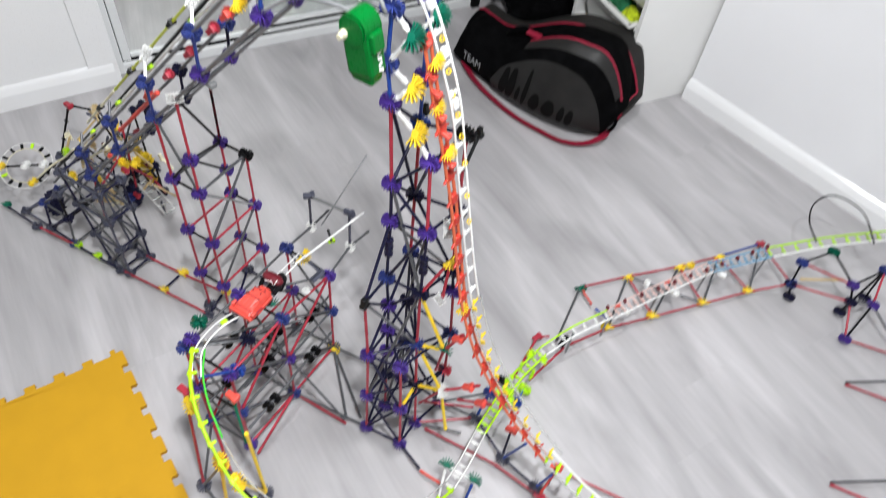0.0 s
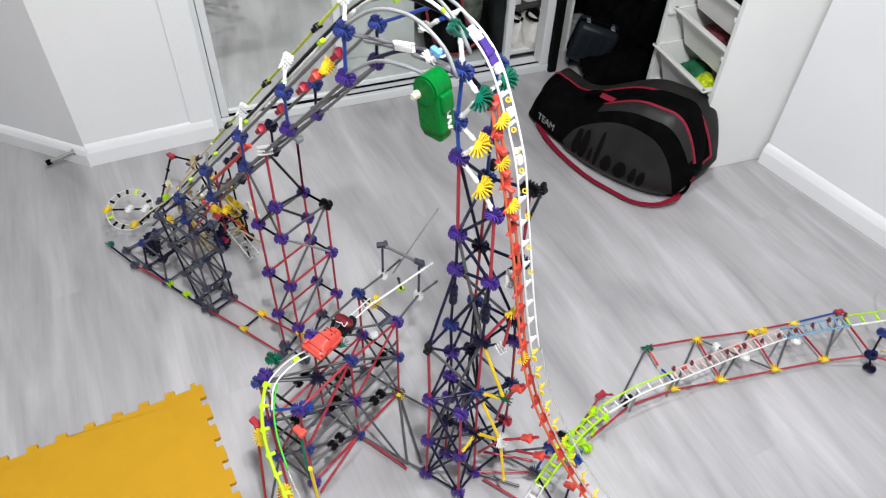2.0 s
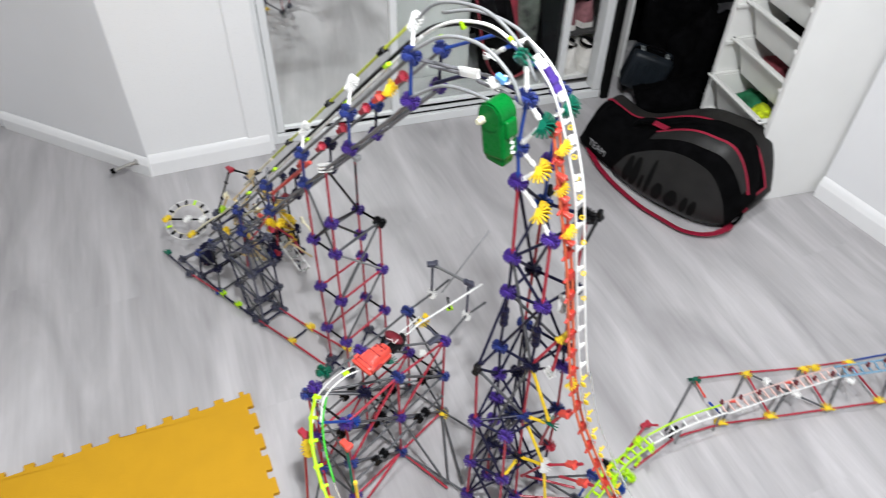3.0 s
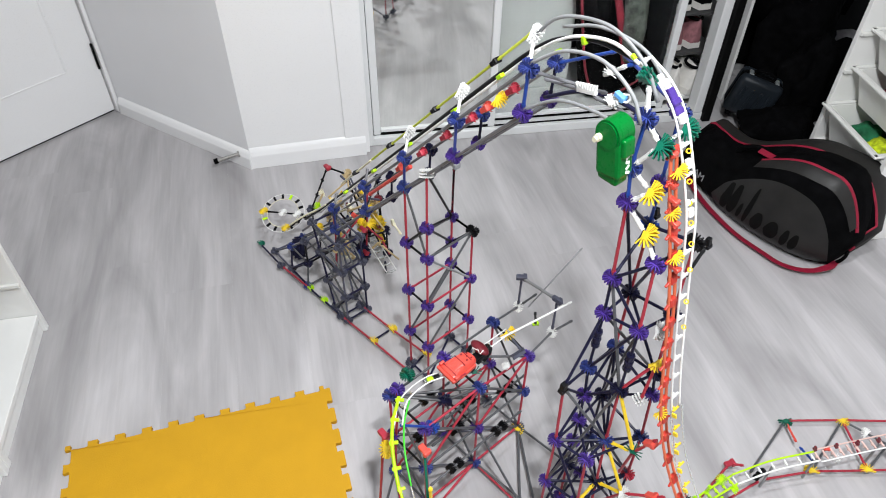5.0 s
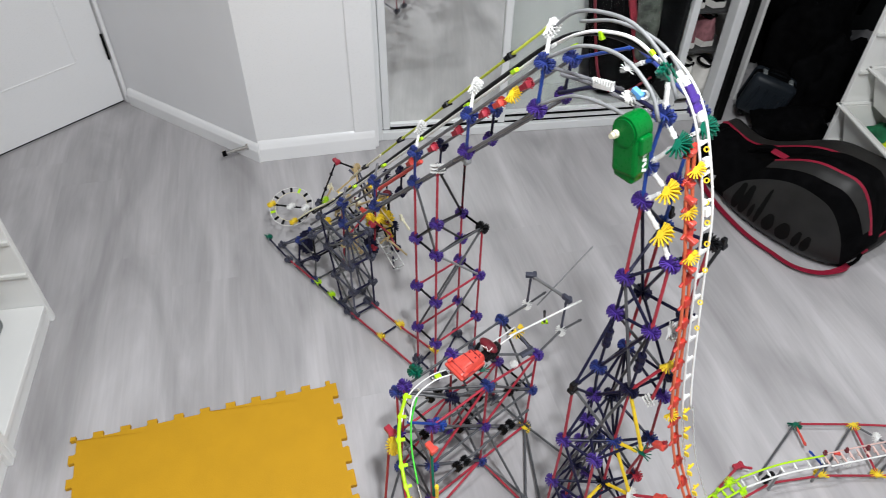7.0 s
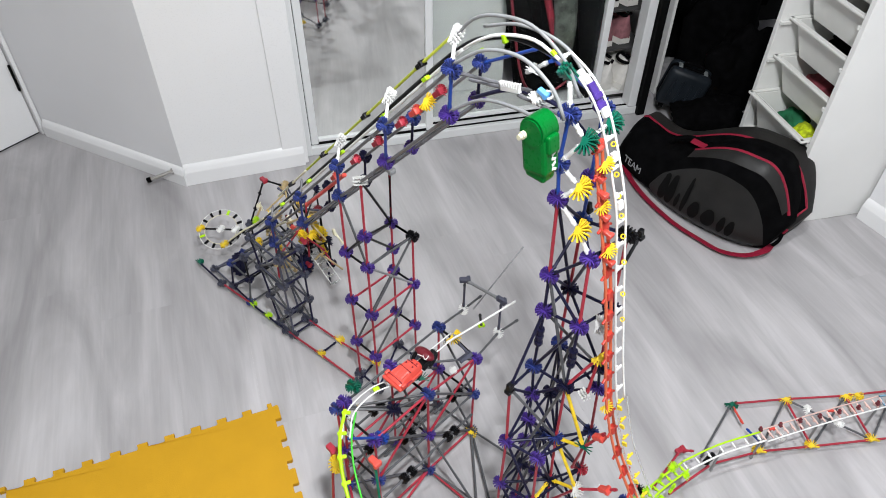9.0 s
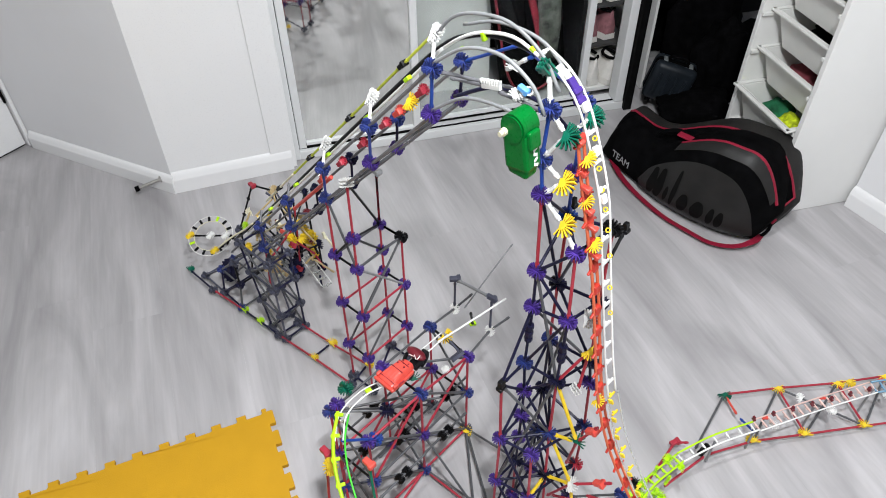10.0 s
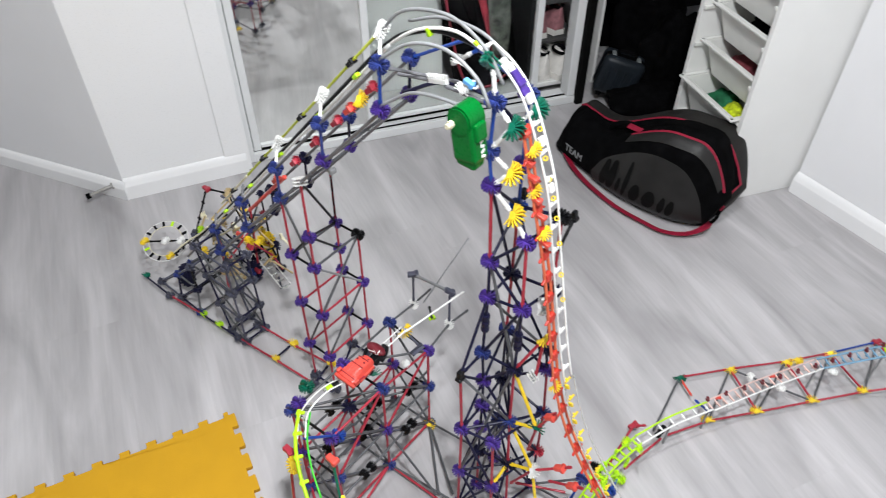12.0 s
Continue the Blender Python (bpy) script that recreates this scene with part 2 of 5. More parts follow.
floor = part("floor", box((6.4, 6.4, 0.05), pose(-0.2, 1.0, -0.035)), node_mat("floor_underlay", (0.3, 0.3, 0.3), 0.7))
tagged(floor, "pale grey wood-grain laminate plank floor", "floor", kind="structure")
ceiling = part("ceiling", box((6.4, 6.4, 0.05), pose(-0.2, 1.0, CEILING + 0.025)), CEIL)
tagged(ceiling, "plain white painted ceiling", "ceiling", kind="structure")

wall("wall_nook", DOOR_R, NOOK, "white painted wall beside the door")
wall("wall_pillar", NOOK, PILLAR, "white painted pillar wall beside the wardrobe", GLOSS)
trim = part("trim", box((0.086, 0.006, 2.3), pose(0.381, -0.004, 1.15 + 0.001), 0.0025), GLOSS)
trim.matrix_world = plan_pose(NOOK, PILLAR)
tagged(trim, "white upright architrave beside the wardrobe", "trim", kind="structure")
wall("wall_right", CABR, RWALL, "white painted wall beside the tray cabinet")
wall("wall_east", RWALL, (2.25, -1.6), "plain white painted wall")
wall("wall_south", (2.25, -1.6), (-2.75, -1.6), "plain white painted wall")
wall("wall_west", (-2.75, -1.6), (-2.75, 0.88), "plain white painted wall")
wall("wall_by_door", (-2.75, 0.88), DOOR_L, "plain white painted wall")
# closet linings, their shade carried by the board colour
wall("wall_closet_back", wpt(-0.1, 0.62), wpt(2.4, 0.62), "plain board at the back of the wardrobe, coloured dark for shade", INNER)
wall("wall_closet_side", wpt(-0.02, 0.0), wpt(-0.02, 0.62), "plain side board of the wardrobe, coloured dark for shade", INNER)
wall("wall_behind_cabinet", (0.95, 2.92), (0.815, 2.33), "plain board behind the tray cabinet, coloured dark for shade", INNER)
wall("wall_over_door", DOOR_L, DOOR_R, "white wall above the door", z0=2.05)
baseboard((DOOR_R[0] + 0.02, DOOR_R[1] - 0.003), (NOOK[0] + 0.0138, NOOK[1] - 0.0021), 0.068)
baseboard((NOOK[0] + 0.001, NOOK[1] + 0.001), (-1.111, 1.957), 0.078)
baseboard(CABR, RWALL, 0.078)


def room_door():
    n = dist(DOOR_L, DOOR_R) - 0.018
    d = part("door_1", box((n, 0.04, 2.03), pose(n / 2, 0.03, 0.008 + 1.015), 0.003), GLOSS)
    d.matrix_world = plan_pose(DOOR_L, DOOR_R)
    tagged(d, "closed white panel door with raised mouldings", "door", kind="structure")
    for z0, z1 in ((0.22, 0.92), (1.10, 1.85)):
        bm = bmesh.new()
        for x0, x1 in ((0.12, n - 0.12),):
            for a, b in (((x0, z0), (x1, z0)), ((x1, z0), (x1, z1)), ((x1, z1), (x0, z1)), ((x0, z1), (x0, z0))):
                tube([Vector((a[0], 0.012, a[1])), Vector((b[0], 0.0125, b[1]))], 0.005, 6, bm)
        part("panel_moulding", bm, GLOSS, d)
    hinge = bmesh.new()
    for k in range(3):
        add_cyl(hinge, 0.0045, 0.032, pose(n - 0.004, 0.004, 0.205 + 0.034 * k), 10)
    part("hinge", hinge, DARKMETAL, d, "dark metal hinge")
    part("door_frame", box((0.014, 0.075, 2.06), pose(n + 0.010, 0.03, 1.03), 0.003), GLOSS, d)
    # dark strip in place of the shadow in the gap below the door
    part("door_gap_shadow_strip", box((n, 0.03, 0.006), pose(n / 2, 0.034, 0.003)), DARKMETAL, d, "dark strip drawn as the shadow gap under the door")


room_door()


def door_stop():
    a, b = Vector((-1.545, 1.655, 0.035)), Vector((-1.487, 1.706, 0.048))
    root = holder("door_stop", "small steel door stop with black rubber tip on the skirting", "door stop", m=Matrix.Translation(a))
    inv = Matrix.Translation(-a)
    bm = bmesh.new()
    add_cyl(bm, 0.006, (b - a).length, inv @ along(a, b), 12)
    add_cyl(bm, 0.011, 0.006, inv @ along(b, b + (b - a) * 0.08), 14)
    part("shaft", bm, STEEL, root, smooth=False)
    bm = bmesh.new()
    add_cyl(bm, 0.0095, 0.014, inv @ along(a - (b - a) * 0.1, a + (b - a) * 0.1), 14)
    part("rubber_tip", bm, CLOTH, root, "black rubber tip")


door_stop()

# ---- wardrobe ----
WH = 2.3


def wardrobe():
    base = plan_pose(wpt(0), wpt(1))
    sill = part("wardrobe_track", box((1.40, 0.075, 0.035), pose(0.62, 0.03, 0.0165), 0.004), ALU)
    sill.matrix_world = base
    tagged(sill, "white sliding-door floor track of the wardrobe", "door track", kind="structure")
    part("groove", box((1.30, 0.006, 0.004), pose(0.62, 0.012, 0.0355)), DARKMETAL, sill)
    post = part("wardrobe_jamb", box((0.05, 0.08, WH), pose(-0.012, 0.03, WH / 2), 0.004), ALU)
    post.matrix_world = base
    tagged(post, "white upright jamb of the wardrobe", "jamb", kind="structure")
    for (r0, r1, back) in ((0.015, 0.47, 0.012), (0.44, 1.14, 0.045)):
        root = holder("mirror_door", "sliding wardrobe door with a large mirror in a white frame", "wardrobe door", "wardrobe doors", base @ pose(r0, back, 0.036))
        n = r1 - r0
        if r0 < 0.1:
            part("mirror", box((n - 0.05, 0.005, WH - 0.066), pose(n / 2, 0.010, WH / 2 - 0.013)), MIRROR, root, "clear mirror pane")
        else:
            tagged(root, "sliding wardrobe door with a clear glass pane in a white frame")
            part("pane", box((n - 0.05, 0.004, WH - 0.066), pose(n / 2, 0.010, WH / 2 - 0.013)), GLASS, root, "clear glass pane").visible_shadow = False
        for x in (0.013, n - 0.016):
            part("stile", box((0.026, 0.026, WH), pose(x, 0.008, WH / 2), 0.003), ALU, root)
        part("bottom_rail", box((n - 0.054, 0.020, 0.012), pose(n / 2, 0.008, 0.014), 0.002), ALU, root)
        # black strip standing in for the shaded gap between rail and track
        part("bottom_gap_shade", box((n - 0.004, 0.022, 0.0065), pose(n / 2, 0.008, 0.0040)), DARKMETAL, root, "thin black strip along the door edge")
        part("top_rail", box((n - 0.054, 0.024, 0.045), pose(n / 2, 0.008, WH - 0.0235), 0.003), ALU, root)
        part("seal", box((0.004, 0.012, WH - 0.02), pose(-0.0025, 0.008, WH / 2)), DARKMETAL, root, "thin black strip along the door edge")
    head = part("wardrobe_head", box((2.0, 0.1, CEILING - WH - 0.036), pose(0.92, 0.04, (CEILING + WH + 0.036) / 2)), ALU)
    head.matrix_world = base
    tagged(head, "white head panel above the wardrobe doors", "panel", kind="structure")
    # added board; its cloudy grey stands in for the floor reflected in the pane
    inner = part("glass_reflection_board", box((0.36, 0.012, 1.6), pose(0.63, 0.26, 0.80)), node_mat("reflection_grey_board", (0.46, 0.47, 0.46), 0.4, var=0.12, scale=3))
    inner.matrix_world = base
    tagged(inner, "added pale grey board standing in for the reflection in the glass", "panel", kind="structure")
    deck = part("wardrobe_deck", box((0.655, 0.17, 0.016), pose(0.7775, 0.165, 0.03)), node_mat("grey_deck_board", (0.36, 0.36, 0.36), 0.4, var=0.08, scale=6))
    deck.matrix_world = base
    tagged(deck, "pale wardrobe floor board behind the glass", "panel", kind="structure")
    # partition in the same board colour, darkened for the shaded interior
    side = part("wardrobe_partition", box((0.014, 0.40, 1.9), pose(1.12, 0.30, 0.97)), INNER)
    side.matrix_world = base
    tagged(side, "upright partition inside the wardrobe, coloured dark for shade", "panel", kind="structure")
    sb = holder("equipment_bag", "dark maroon-trimmed bag standing inside the wardrobe", "bag", m=base @ pose(0.955, 0.165, 0.040, 0, -9))
    part("body", box((0.27, 0.13, 1.05), pose(0.02, 0.01, 0.53), 0.06), CLOTH, sb, "black cloth body", smooth=True)
    stripe = tube(spline([(-0.025, 0, 0.98), (-0.012, 0, 0.70), (0.008, 0, 0.50), (0.030, 0, 0.33), (0.052, 0, 0.14)]), 0.014, 8)
    for v in stripe.verts:
        v.co.y = -0.056 + v.co.y * 0.25
    part("side_stripe", stripe, MAROON, sb, "maroon curved stripe", smooth=True)
    part("edge_piping", tube(spline([(-0.105, -0.048, 0.95), (-0.11, -0.048, 0.40), (-0.09, -0.052, 0.10), (0.0, -0.054, 0.03), (0.11, -0.052, 0.07)]), 0.005), MAROON, sb, "maroon piping")
    pk = bmesh.new()
    bmesh.ops.create_icosphere(pk, subdivisions=3, radius=1)
    for v in pk.verts:
        v.co *= 1 + 0.25 * noise.noise(v.co * 2.1 + Vector((4, 0, 0)))
        v.co = Vector((v.co.x * 0.045, v.co.y * 0.014, v.co.z * 0.24))
    bmesh.ops.transform(pk, matrix=pose(0.085, -0.056, 0.36, 0, 4), verts=pk.verts)
    part("pocket", pk, node_mat("printed_bag_cloth", (0.055, 0.06, 0.052), 0.7, var=0.9, scale=26), sb, "grey-green printed pocket", smooth=True)
    pk = bmesh.new()
    bmesh.ops.create_icosphere(pk, subdivisions=3, radius=1)
    for v in pk.verts:
        v.co *= 1 + 0.25 * noise.noise(v.co * 2.4 + Vector((9, 0, 0)))
        v.co = Vector((v.co.x * 0.024, v.co.y * 0.012, v.co.z * 0.16))
    bmesh.ops.transform(pk, matrix=pose(-0.035, -0.056, 0.46, 0, -6), verts=pk.verts)
    part("pocket", pk, CLOTH, sb, "black pocket", smooth=True)
    # open bay with shoes
    shelf = part("shoe_shelf", box((0.225, 0.34, 0.018), pose(1.243, 0.26, 0.045), 0.002), BOARD)
    shelf.matrix_world = base
    tagged(shelf, "white board shelf carrying shoes", "shelf")
    # upper shelves: white boards drawn in the shade-darkened colour
    for z in (0.20, 0.36):
        s = part("shoe_shelf", box((0.225, 0.30, 0.012), pose(1.243, 0.30, z), 0.002), SHELF)
        s.matrix_world = base
        tagged(s, "white board shelf carrying shoes", "shelf")
        for x in (1.142, 1.346):
            part("bracket", box((0.015, 0.26, 0.03), pose(x, 0.30, z - 0.0212)), SHELF, s)
    stile = part("wardrobe_end_frame", box((0.034, 0.06, WH), pose(1.263, 0.02, WH / 2 + 0.036), 0.003), ALU)
    stile.matrix_world = base
    tagged(stile, "white end stile of the sliding door", "frame", kind="structure")
    pole = part("black_post", box((0.032, 0.05, WH), pose(1.299, 0.0, WH / 2 + 0.001), 0.003), DARKMETAL)
    pole.matrix_world = base
    tagged(pole, "black upright edge profile beside the open bay", "post", kind="structure")
    div = part("wardrobe_divider", box((0.012, 0.36, 1.2), pose(1.426, 0.29, 0.601)), BOARD)
    div.matrix_world = base
    tagged(div, "white upright divider board of the wardrobe", "panel", kind="structure")
    return base


WB = wardrobe()


def shoe(m, upper, label):
    root = holder("shoe", label, "shoe", "shoes on the rack", m)
    secs = 9
    bm, bs = bmesh.new(), bmesh.new()
    rows, rows2 = [], []
    for i in range(secs):
        t = i / (secs - 1)
        w = 0.036 * (0.75 + 0.35 * math.sin(math.pi * min(1, t * 0.9 + 0.1))) * (1 - 0.35 * (abs(t - 0.5) * 2) ** 6)
        h = 0.095 - 0.055 * min(1, max(0, (t - 0.35) / 0.45))
        y = 0.27 * t
        rows.append([bm.verts.new((w * math.cos(a) * (1 if math.sin(a) < 0.6 else 0.62), y, 0.024 + h * max(0, math.sin(a)))) for a in (math.pi * k / 8 for k in range(9))])
        rows2.append([bs.verts.new((sx * (w + 0.003), y + (0.006 if t == 1 else 0), z)) for sx, z in ((1, 0.002), (1, 0.026), (-1, 0.026), (-1, 0.002))])
    for a, b in zip(rows, rows[1:]):
        for k in range(8):
            bm.faces.new((a[k], a[k + 1], b[k + 1], b[k]))
    bm.faces.new(rows[0])
    bm.faces.new(rows[-1][::-1])
    for a, b in zip(rows2, rows2[1:]):
        for k in range(4):
            bs.faces.new((a[k], a[(k + 1) % 4], b[(k + 1) % 4], b[k]))
    bs.faces.new(rows2[0])
    bs.faces.new(rows2[-1][::-1])
    for b_ in (bm, bs):
        bmesh.ops.recalc_face_normals(b_, faces=b_.faces)
    part("upper", bm, upper, root, smooth=True)
    part("sole", bs, SOLE, root, "white rubber sole")
    bl = bmesh.new()
    for k in range(4):
        add_box(bl, (0.04, 0.006, 0.004), pose(0, 0.12 + 0.022 * k, 0.108 - 0.011 * k, -25))
    part("laces", bl, SOLE if upper is not SOLE else BOARD, root)
    part("collar", tube(spline([Vector((0.024 * math.cos(a), 0.045 + 0.038 * math.sin(a), 0.115)) for a in (2 * math.pi * k / 10 for k in range(10))]), 0.006), CLOTH, root, "dark padded collar")


for x, y, z, mat, lab in ((1.198, 0.10, 0.0545, SOLE, "white trainer with white sole on the shelf"), (1.272, 0.085, 0.0545, SOLE, "white trainer with white sole on the shelf"),
                          (1.197, 0.16, 0.2085, PINK, "dusty pink trainer on the shelf"), (1.275, 0.17, 0.2085, PINK, "dusty pink trainer on the shelf"),
                          (1.195, 0.16, 0.3685, CLOTH, "black trainer with white sole on the shelf"), (1.273, 0.16, 0.3685, CLOTH, "black trainer with white sole on the shelf")):
    shoe(WB @ pose(x, y, z, 0, 0, 6), mat, lab)


def suitcase():
    """A small hard case leaning on a soft bag: two shells, a seam, ribs, latches, a handle and feet."""
    root = holder("suitcase", "dark blue-grey hard-shell case leaning in the recess", "suitcase", m=WB @ pose(1.388, -0.10, 0, 0, 0, -28) @ pose(0, 0, 0.030, 0, 14) @ Matrix.Scale(0.80, 4))
    part("shell", box((0.205, 0.062, 0.20), pose(0, 0.062, 0.118), 0.026), SUIT, root, smooth=True)
    part("shell", box((0.205, 0.062, 0.20), pose(0, 0.128, 0.118), 0.026), SUIT, root, smooth=True)
    part("seam", box((0.196, 0.006, 0.190), pose(0, 0.095, 0.118), 0.02), CLOTH, root, "black seam")
    for k in range(4):
        part("rib", box((0.014, 0.008, 0.12), pose(-0.060 + 0.040 * k, 0.0305, 0.112), 0.003), SUIT, root)
    part("carry_handle", tube(spline([(-0.045, 0.095, 0.212), (-0.040, 0.093, 0.236), (0.040, 0.093, 0.236), (0.045, 0.095, 0.212)]), 0.008), CLOTH, root, "black carry handle")
    for x in (-0.062, 0.062):
        part("latch", box((0.020, 0.040, 0.010), pose(x, 0.085, 0.219), 0.003), BOX, root, "pale grey latch")
        part("foot", box((0.022, 0.10, 0.020), pose(x, 0.095, 0.010), 0.004), CLOTH, root)


def hanging_coat(x, y, w, label):
    root = holder("coat", label, "coat", m=WB @ pose(x, y, 0.0))
    bm = bmesh.new()
    n, lev = 28, 14
    rows = []
    for j in range(lev):
        z = 0.28 + j * 0.096
        sq = 0.75 + 0.25 * math.sin(j * 0.5) + (0.15 if j < 3 else 0)
        rows.append([bm.verts.new((w * sq * math.cos(2 * math.pi * k / n) * (1 + 0.10 * math.sin(5 * 2 * math.pi * k / n + j * 0.3)),
                                   0.09 * sq * math.sin(2 * math.pi * k / n) * (1 + 0.25 * math.sin(6 * 2 * math.pi * k / n)), z)) for k in range(n)])
    for a, b in zip(rows, rows[1:]):
        for k in range(n):
            bm.faces.new((a[k], a[(k + 1) % n], b[(k + 1) % n], b[k]))
    bm.faces.new(rows[0][::-1])
    bm.faces.new(rows[-1])
    part("body", bm, CLOTH, root, smooth=True)
    part("hook", tube(spline([(0, 0, 1.52), (0, 0, 1.62), (0.02, 0, 1.64), (0.03, 0, 1.61)]), 0.003), STEEL, root)


def heap(bm_size, m, mat, seed, name, label, category):
    bm = bmesh.new()
    bmesh.ops.create_icosphere(bm, subdivisions=4, radius=1)
    for v in bm.verts:
        v.co *= 1 + 0.30 * noise.noise(v.co * 1.8 + Vector((seed, 0, 0))) + 0.14 * noise.noise(v.co * 5 + Vector((0, seed, 0)))
        v.co = Vector((v.co.x * bm_size[0], v.co.y * bm_size[1], max(-0.6, v.co.z) * bm_size[2]))
    ob = part(name, bm, mat, smooth=True)
    ob.matrix_world = m
    return tagged(ob, label, category)


suitcase()
hanging_coat(1.70, 0.24, 0.19, "long black coat hanging in the dark recess")
heap((0.15, 0.10, 0.075), WB @ pose(1.50, -0.165, 0.047), CLOTH, 17.0, "shoe_bag", "soft black shoe bag on the recess floor", "bag")
heap((0.14, 0.11, 0.19), WB @ pose(1.70, -0.01, 0.116), CLOTH, 21.0, "duffel_bag", "soft black duffel bag on the recess floor", "bag")
hanging_coat(1.82, 0.30, 0.15, "long black coat hanging in the dark recess")
heap((0.16, 0.12, 0.30), WB @ pose(1.70, 0.20, 0.185), CLOTH, 11.0, "backpack", "bulky black backpack standing in the recess", "backpack")
heap((0.13, 0.10, 0.36), WB @ pose(1.66, 0.46, 0.22), CLOTH, 13.0, "garment_bag", "black garment bag standing in the recess", "bag")
rail = part("clothes_rail", tube([Vector((0.9, 0.33, 1.62)), Vector((2.3, 0.33, 1.62))], 0.012, 10), STEEL)
rail.matrix_world = WB
tagged(rail, "steel clothes rail inside the wardrobe", "rail", kind="structure")

# ---- tray cabinets ----


def tray(m, depth, width, height):
    """A shallow plastic tray with flared walls and a lip; x runs out of the cabinet, y across."""
    root = holder("storage_tray", "white plastic storage tray on runners in the cabinet", "tray", "storage trays", m)
    t = 0.004

    def ring(bm, inset, z):
        return [bm.verts.new((x, y, z)) for x, y in ((-depth + inset, -width / 2 + inset), (-inset, -width / 2 + inset), (-inset, width / 2 - inset), (-depth + inset, width / 2 - inset))]

    bm = bmesh.new()
    o0, o1, i1, i0 = ring(bm, 0.035, 0), ring(bm, 0.006, height), ring(bm, 0.006 + t, height), ring(bm, 0.035 + t, t)
    for a, b in ((o0, o1), (o1, i1), (i1, i0)):
        for k in range(4):
            bm.faces.new((a[k], a[(k + 1) % 4], b[(k + 1) % 4], b[k]))
    bm.faces.new(o0[::-1])
    bm.faces.new(i0)
    bmesh.ops.recalc_face_normals(bm, faces=bm.faces)
    part("bowl", bm, TRAY, root)
    lip = bmesh.new()
    pts = [(0.006, -width / 2 - 0.004), (0.006, width / 2 + 0.004), (-depth, width / 2 + 0.004), (-depth, -width / 2 - 0.004)]
    for a, b in zip(pts, pts[1:] + pts[:1]):
        v = Vector((b[0] - a[0], b[1] - a[1], 0))
        add_box(lip, (v.length + 0.012, 0.014, 0.008), Matrix.Translation(((a[0] + b[0]) / 2, (a[1] + b[1]) / 2, height)) @ pose(0, 0, 0, 0, 0, math.degrees(math.atan2(v.y, v.x))), 0.002)
    part("lip", lip, TRAY, root)
    return root


def tray_cabinet(m, width, depth, height, levels, trays, label):
    """Open at the front (x = 0), body towards -x, y across."""
    root = holder("tray_cabinet", label, "cabinet", m=m)
    for y in (-width / 2, width / 2):
        part("side_panel", box((depth, 0.018, height), pose(-depth / 2, y, height / 2), 0.002), BOARD, root)
    part("top_panel", box((depth, width - 0.02, 0.018), pose(-depth / 2, 0, height - 0.01), 0.002), BOARD, root)
    part("bottom_panel", box((depth - 0.004, width - 0.02, 0.018), pose(-depth / 2, 0, 0.06), 0.002), BOARD, root)
    part("plinth", box((0.016, width - 0.02, 0.05), pose(-0.02, 0, 0.025)), BOARD, root)
    part("back_panel", box((0.006, width - 0.02, height - 0.03), pose(-depth + 0.004, 0, height / 2)), BOARD, root)
    for z in levels:
        for y in (-width / 2 + 0.0145, width / 2 - 0.0145):
            part("runner", box((depth * 0.92, 0.010, 0.012), pose(-depth * 0.46, y, z), 0.002), TRAY, root)
    for z, out, h in trays:
        tray(m @ pose(out, 0, z - h), depth * 0.9, width - 0.045, h)
    return root


CABM = pose(0.424, 2.2755, 0, 0, 0, 210)
tray_cabinet(CABM, 0.325, 0.33, 1.30, (0.17, 0.30, 0.425, 0.55, 0.675, 0.80, 0.925),
             ((0.315, 0.015, 0.118), (0.44, -0.030, 0.112), (0.565, -0.040, 0.112), (0.69, -0.040, 0.112), (0.815, -0.04, 0.112)), "white tray cabinet with open front and plastic trays")
heap((0.055, 0.065, 0.045), CABM @ pose(-0.07, 0.065, 0.250), NEON, 3.0, "crumpled_shirt", "neon yellow crumpled cloth in a tray", "cloth")
heap((0.055, 0.055, 0.045), CABM @ pose(-0.09, -0.045, 0.245), GREENCLOTH, 5.0, "crumpled_cloth", "dark green crumpled cloth in a tray", "cloth")
heap((0.09, 0.10, 0.035), CABM @ pose(-0.185, 0.0, 0.385), WINECLOTH, 7.0, "folded_clothes", "dark wine-red clothes in a tray", "cloth")
heap((0.09, 0.11, 0.035), CABM @ pose(-0.20, 0.0, 0.510), CLOTH, 9.0, "folded_clothes", "black clothes in a tray", "cloth")

LCABM = pose(-1.4245, 0.684, 0, 0, 0, 33.7)
LEFT_UNIT = tray_cabinet(LCABM, 0.427, 0.42, 1.30, (0.19, 0.305, 0.425, 0.55, 0.675, 0.80), (), "white tray cabinet with empty runners by the mat")
copy_thing(LEFT_UNIT, LCABM @ pose(0, -0.446, 0))


def storage_box():
    """A lidded grey box standing on the cabinet's bottom board."""
    root = holder("storage_box", "grey plastic storage box standing in the open cabinet", "box", m=LCABM @ pose(-0.22, -0.018, 0.0695))
    part("body", box((0.27, 0.33, 0.36), pose(0, 0, 0.18), 0.012), BOX, root)
    part("lid", box((0.282, 0.342, 0.024), pose(0, 0, 0.373), 0.006), BOX, root)
    part("grip", box((0.010, 0.10, 0.018), pose(0.1395, 0, 0.33), 0.003), BOX, root)


storage_box()

# ---- foam mat ----
TILE = 0.312


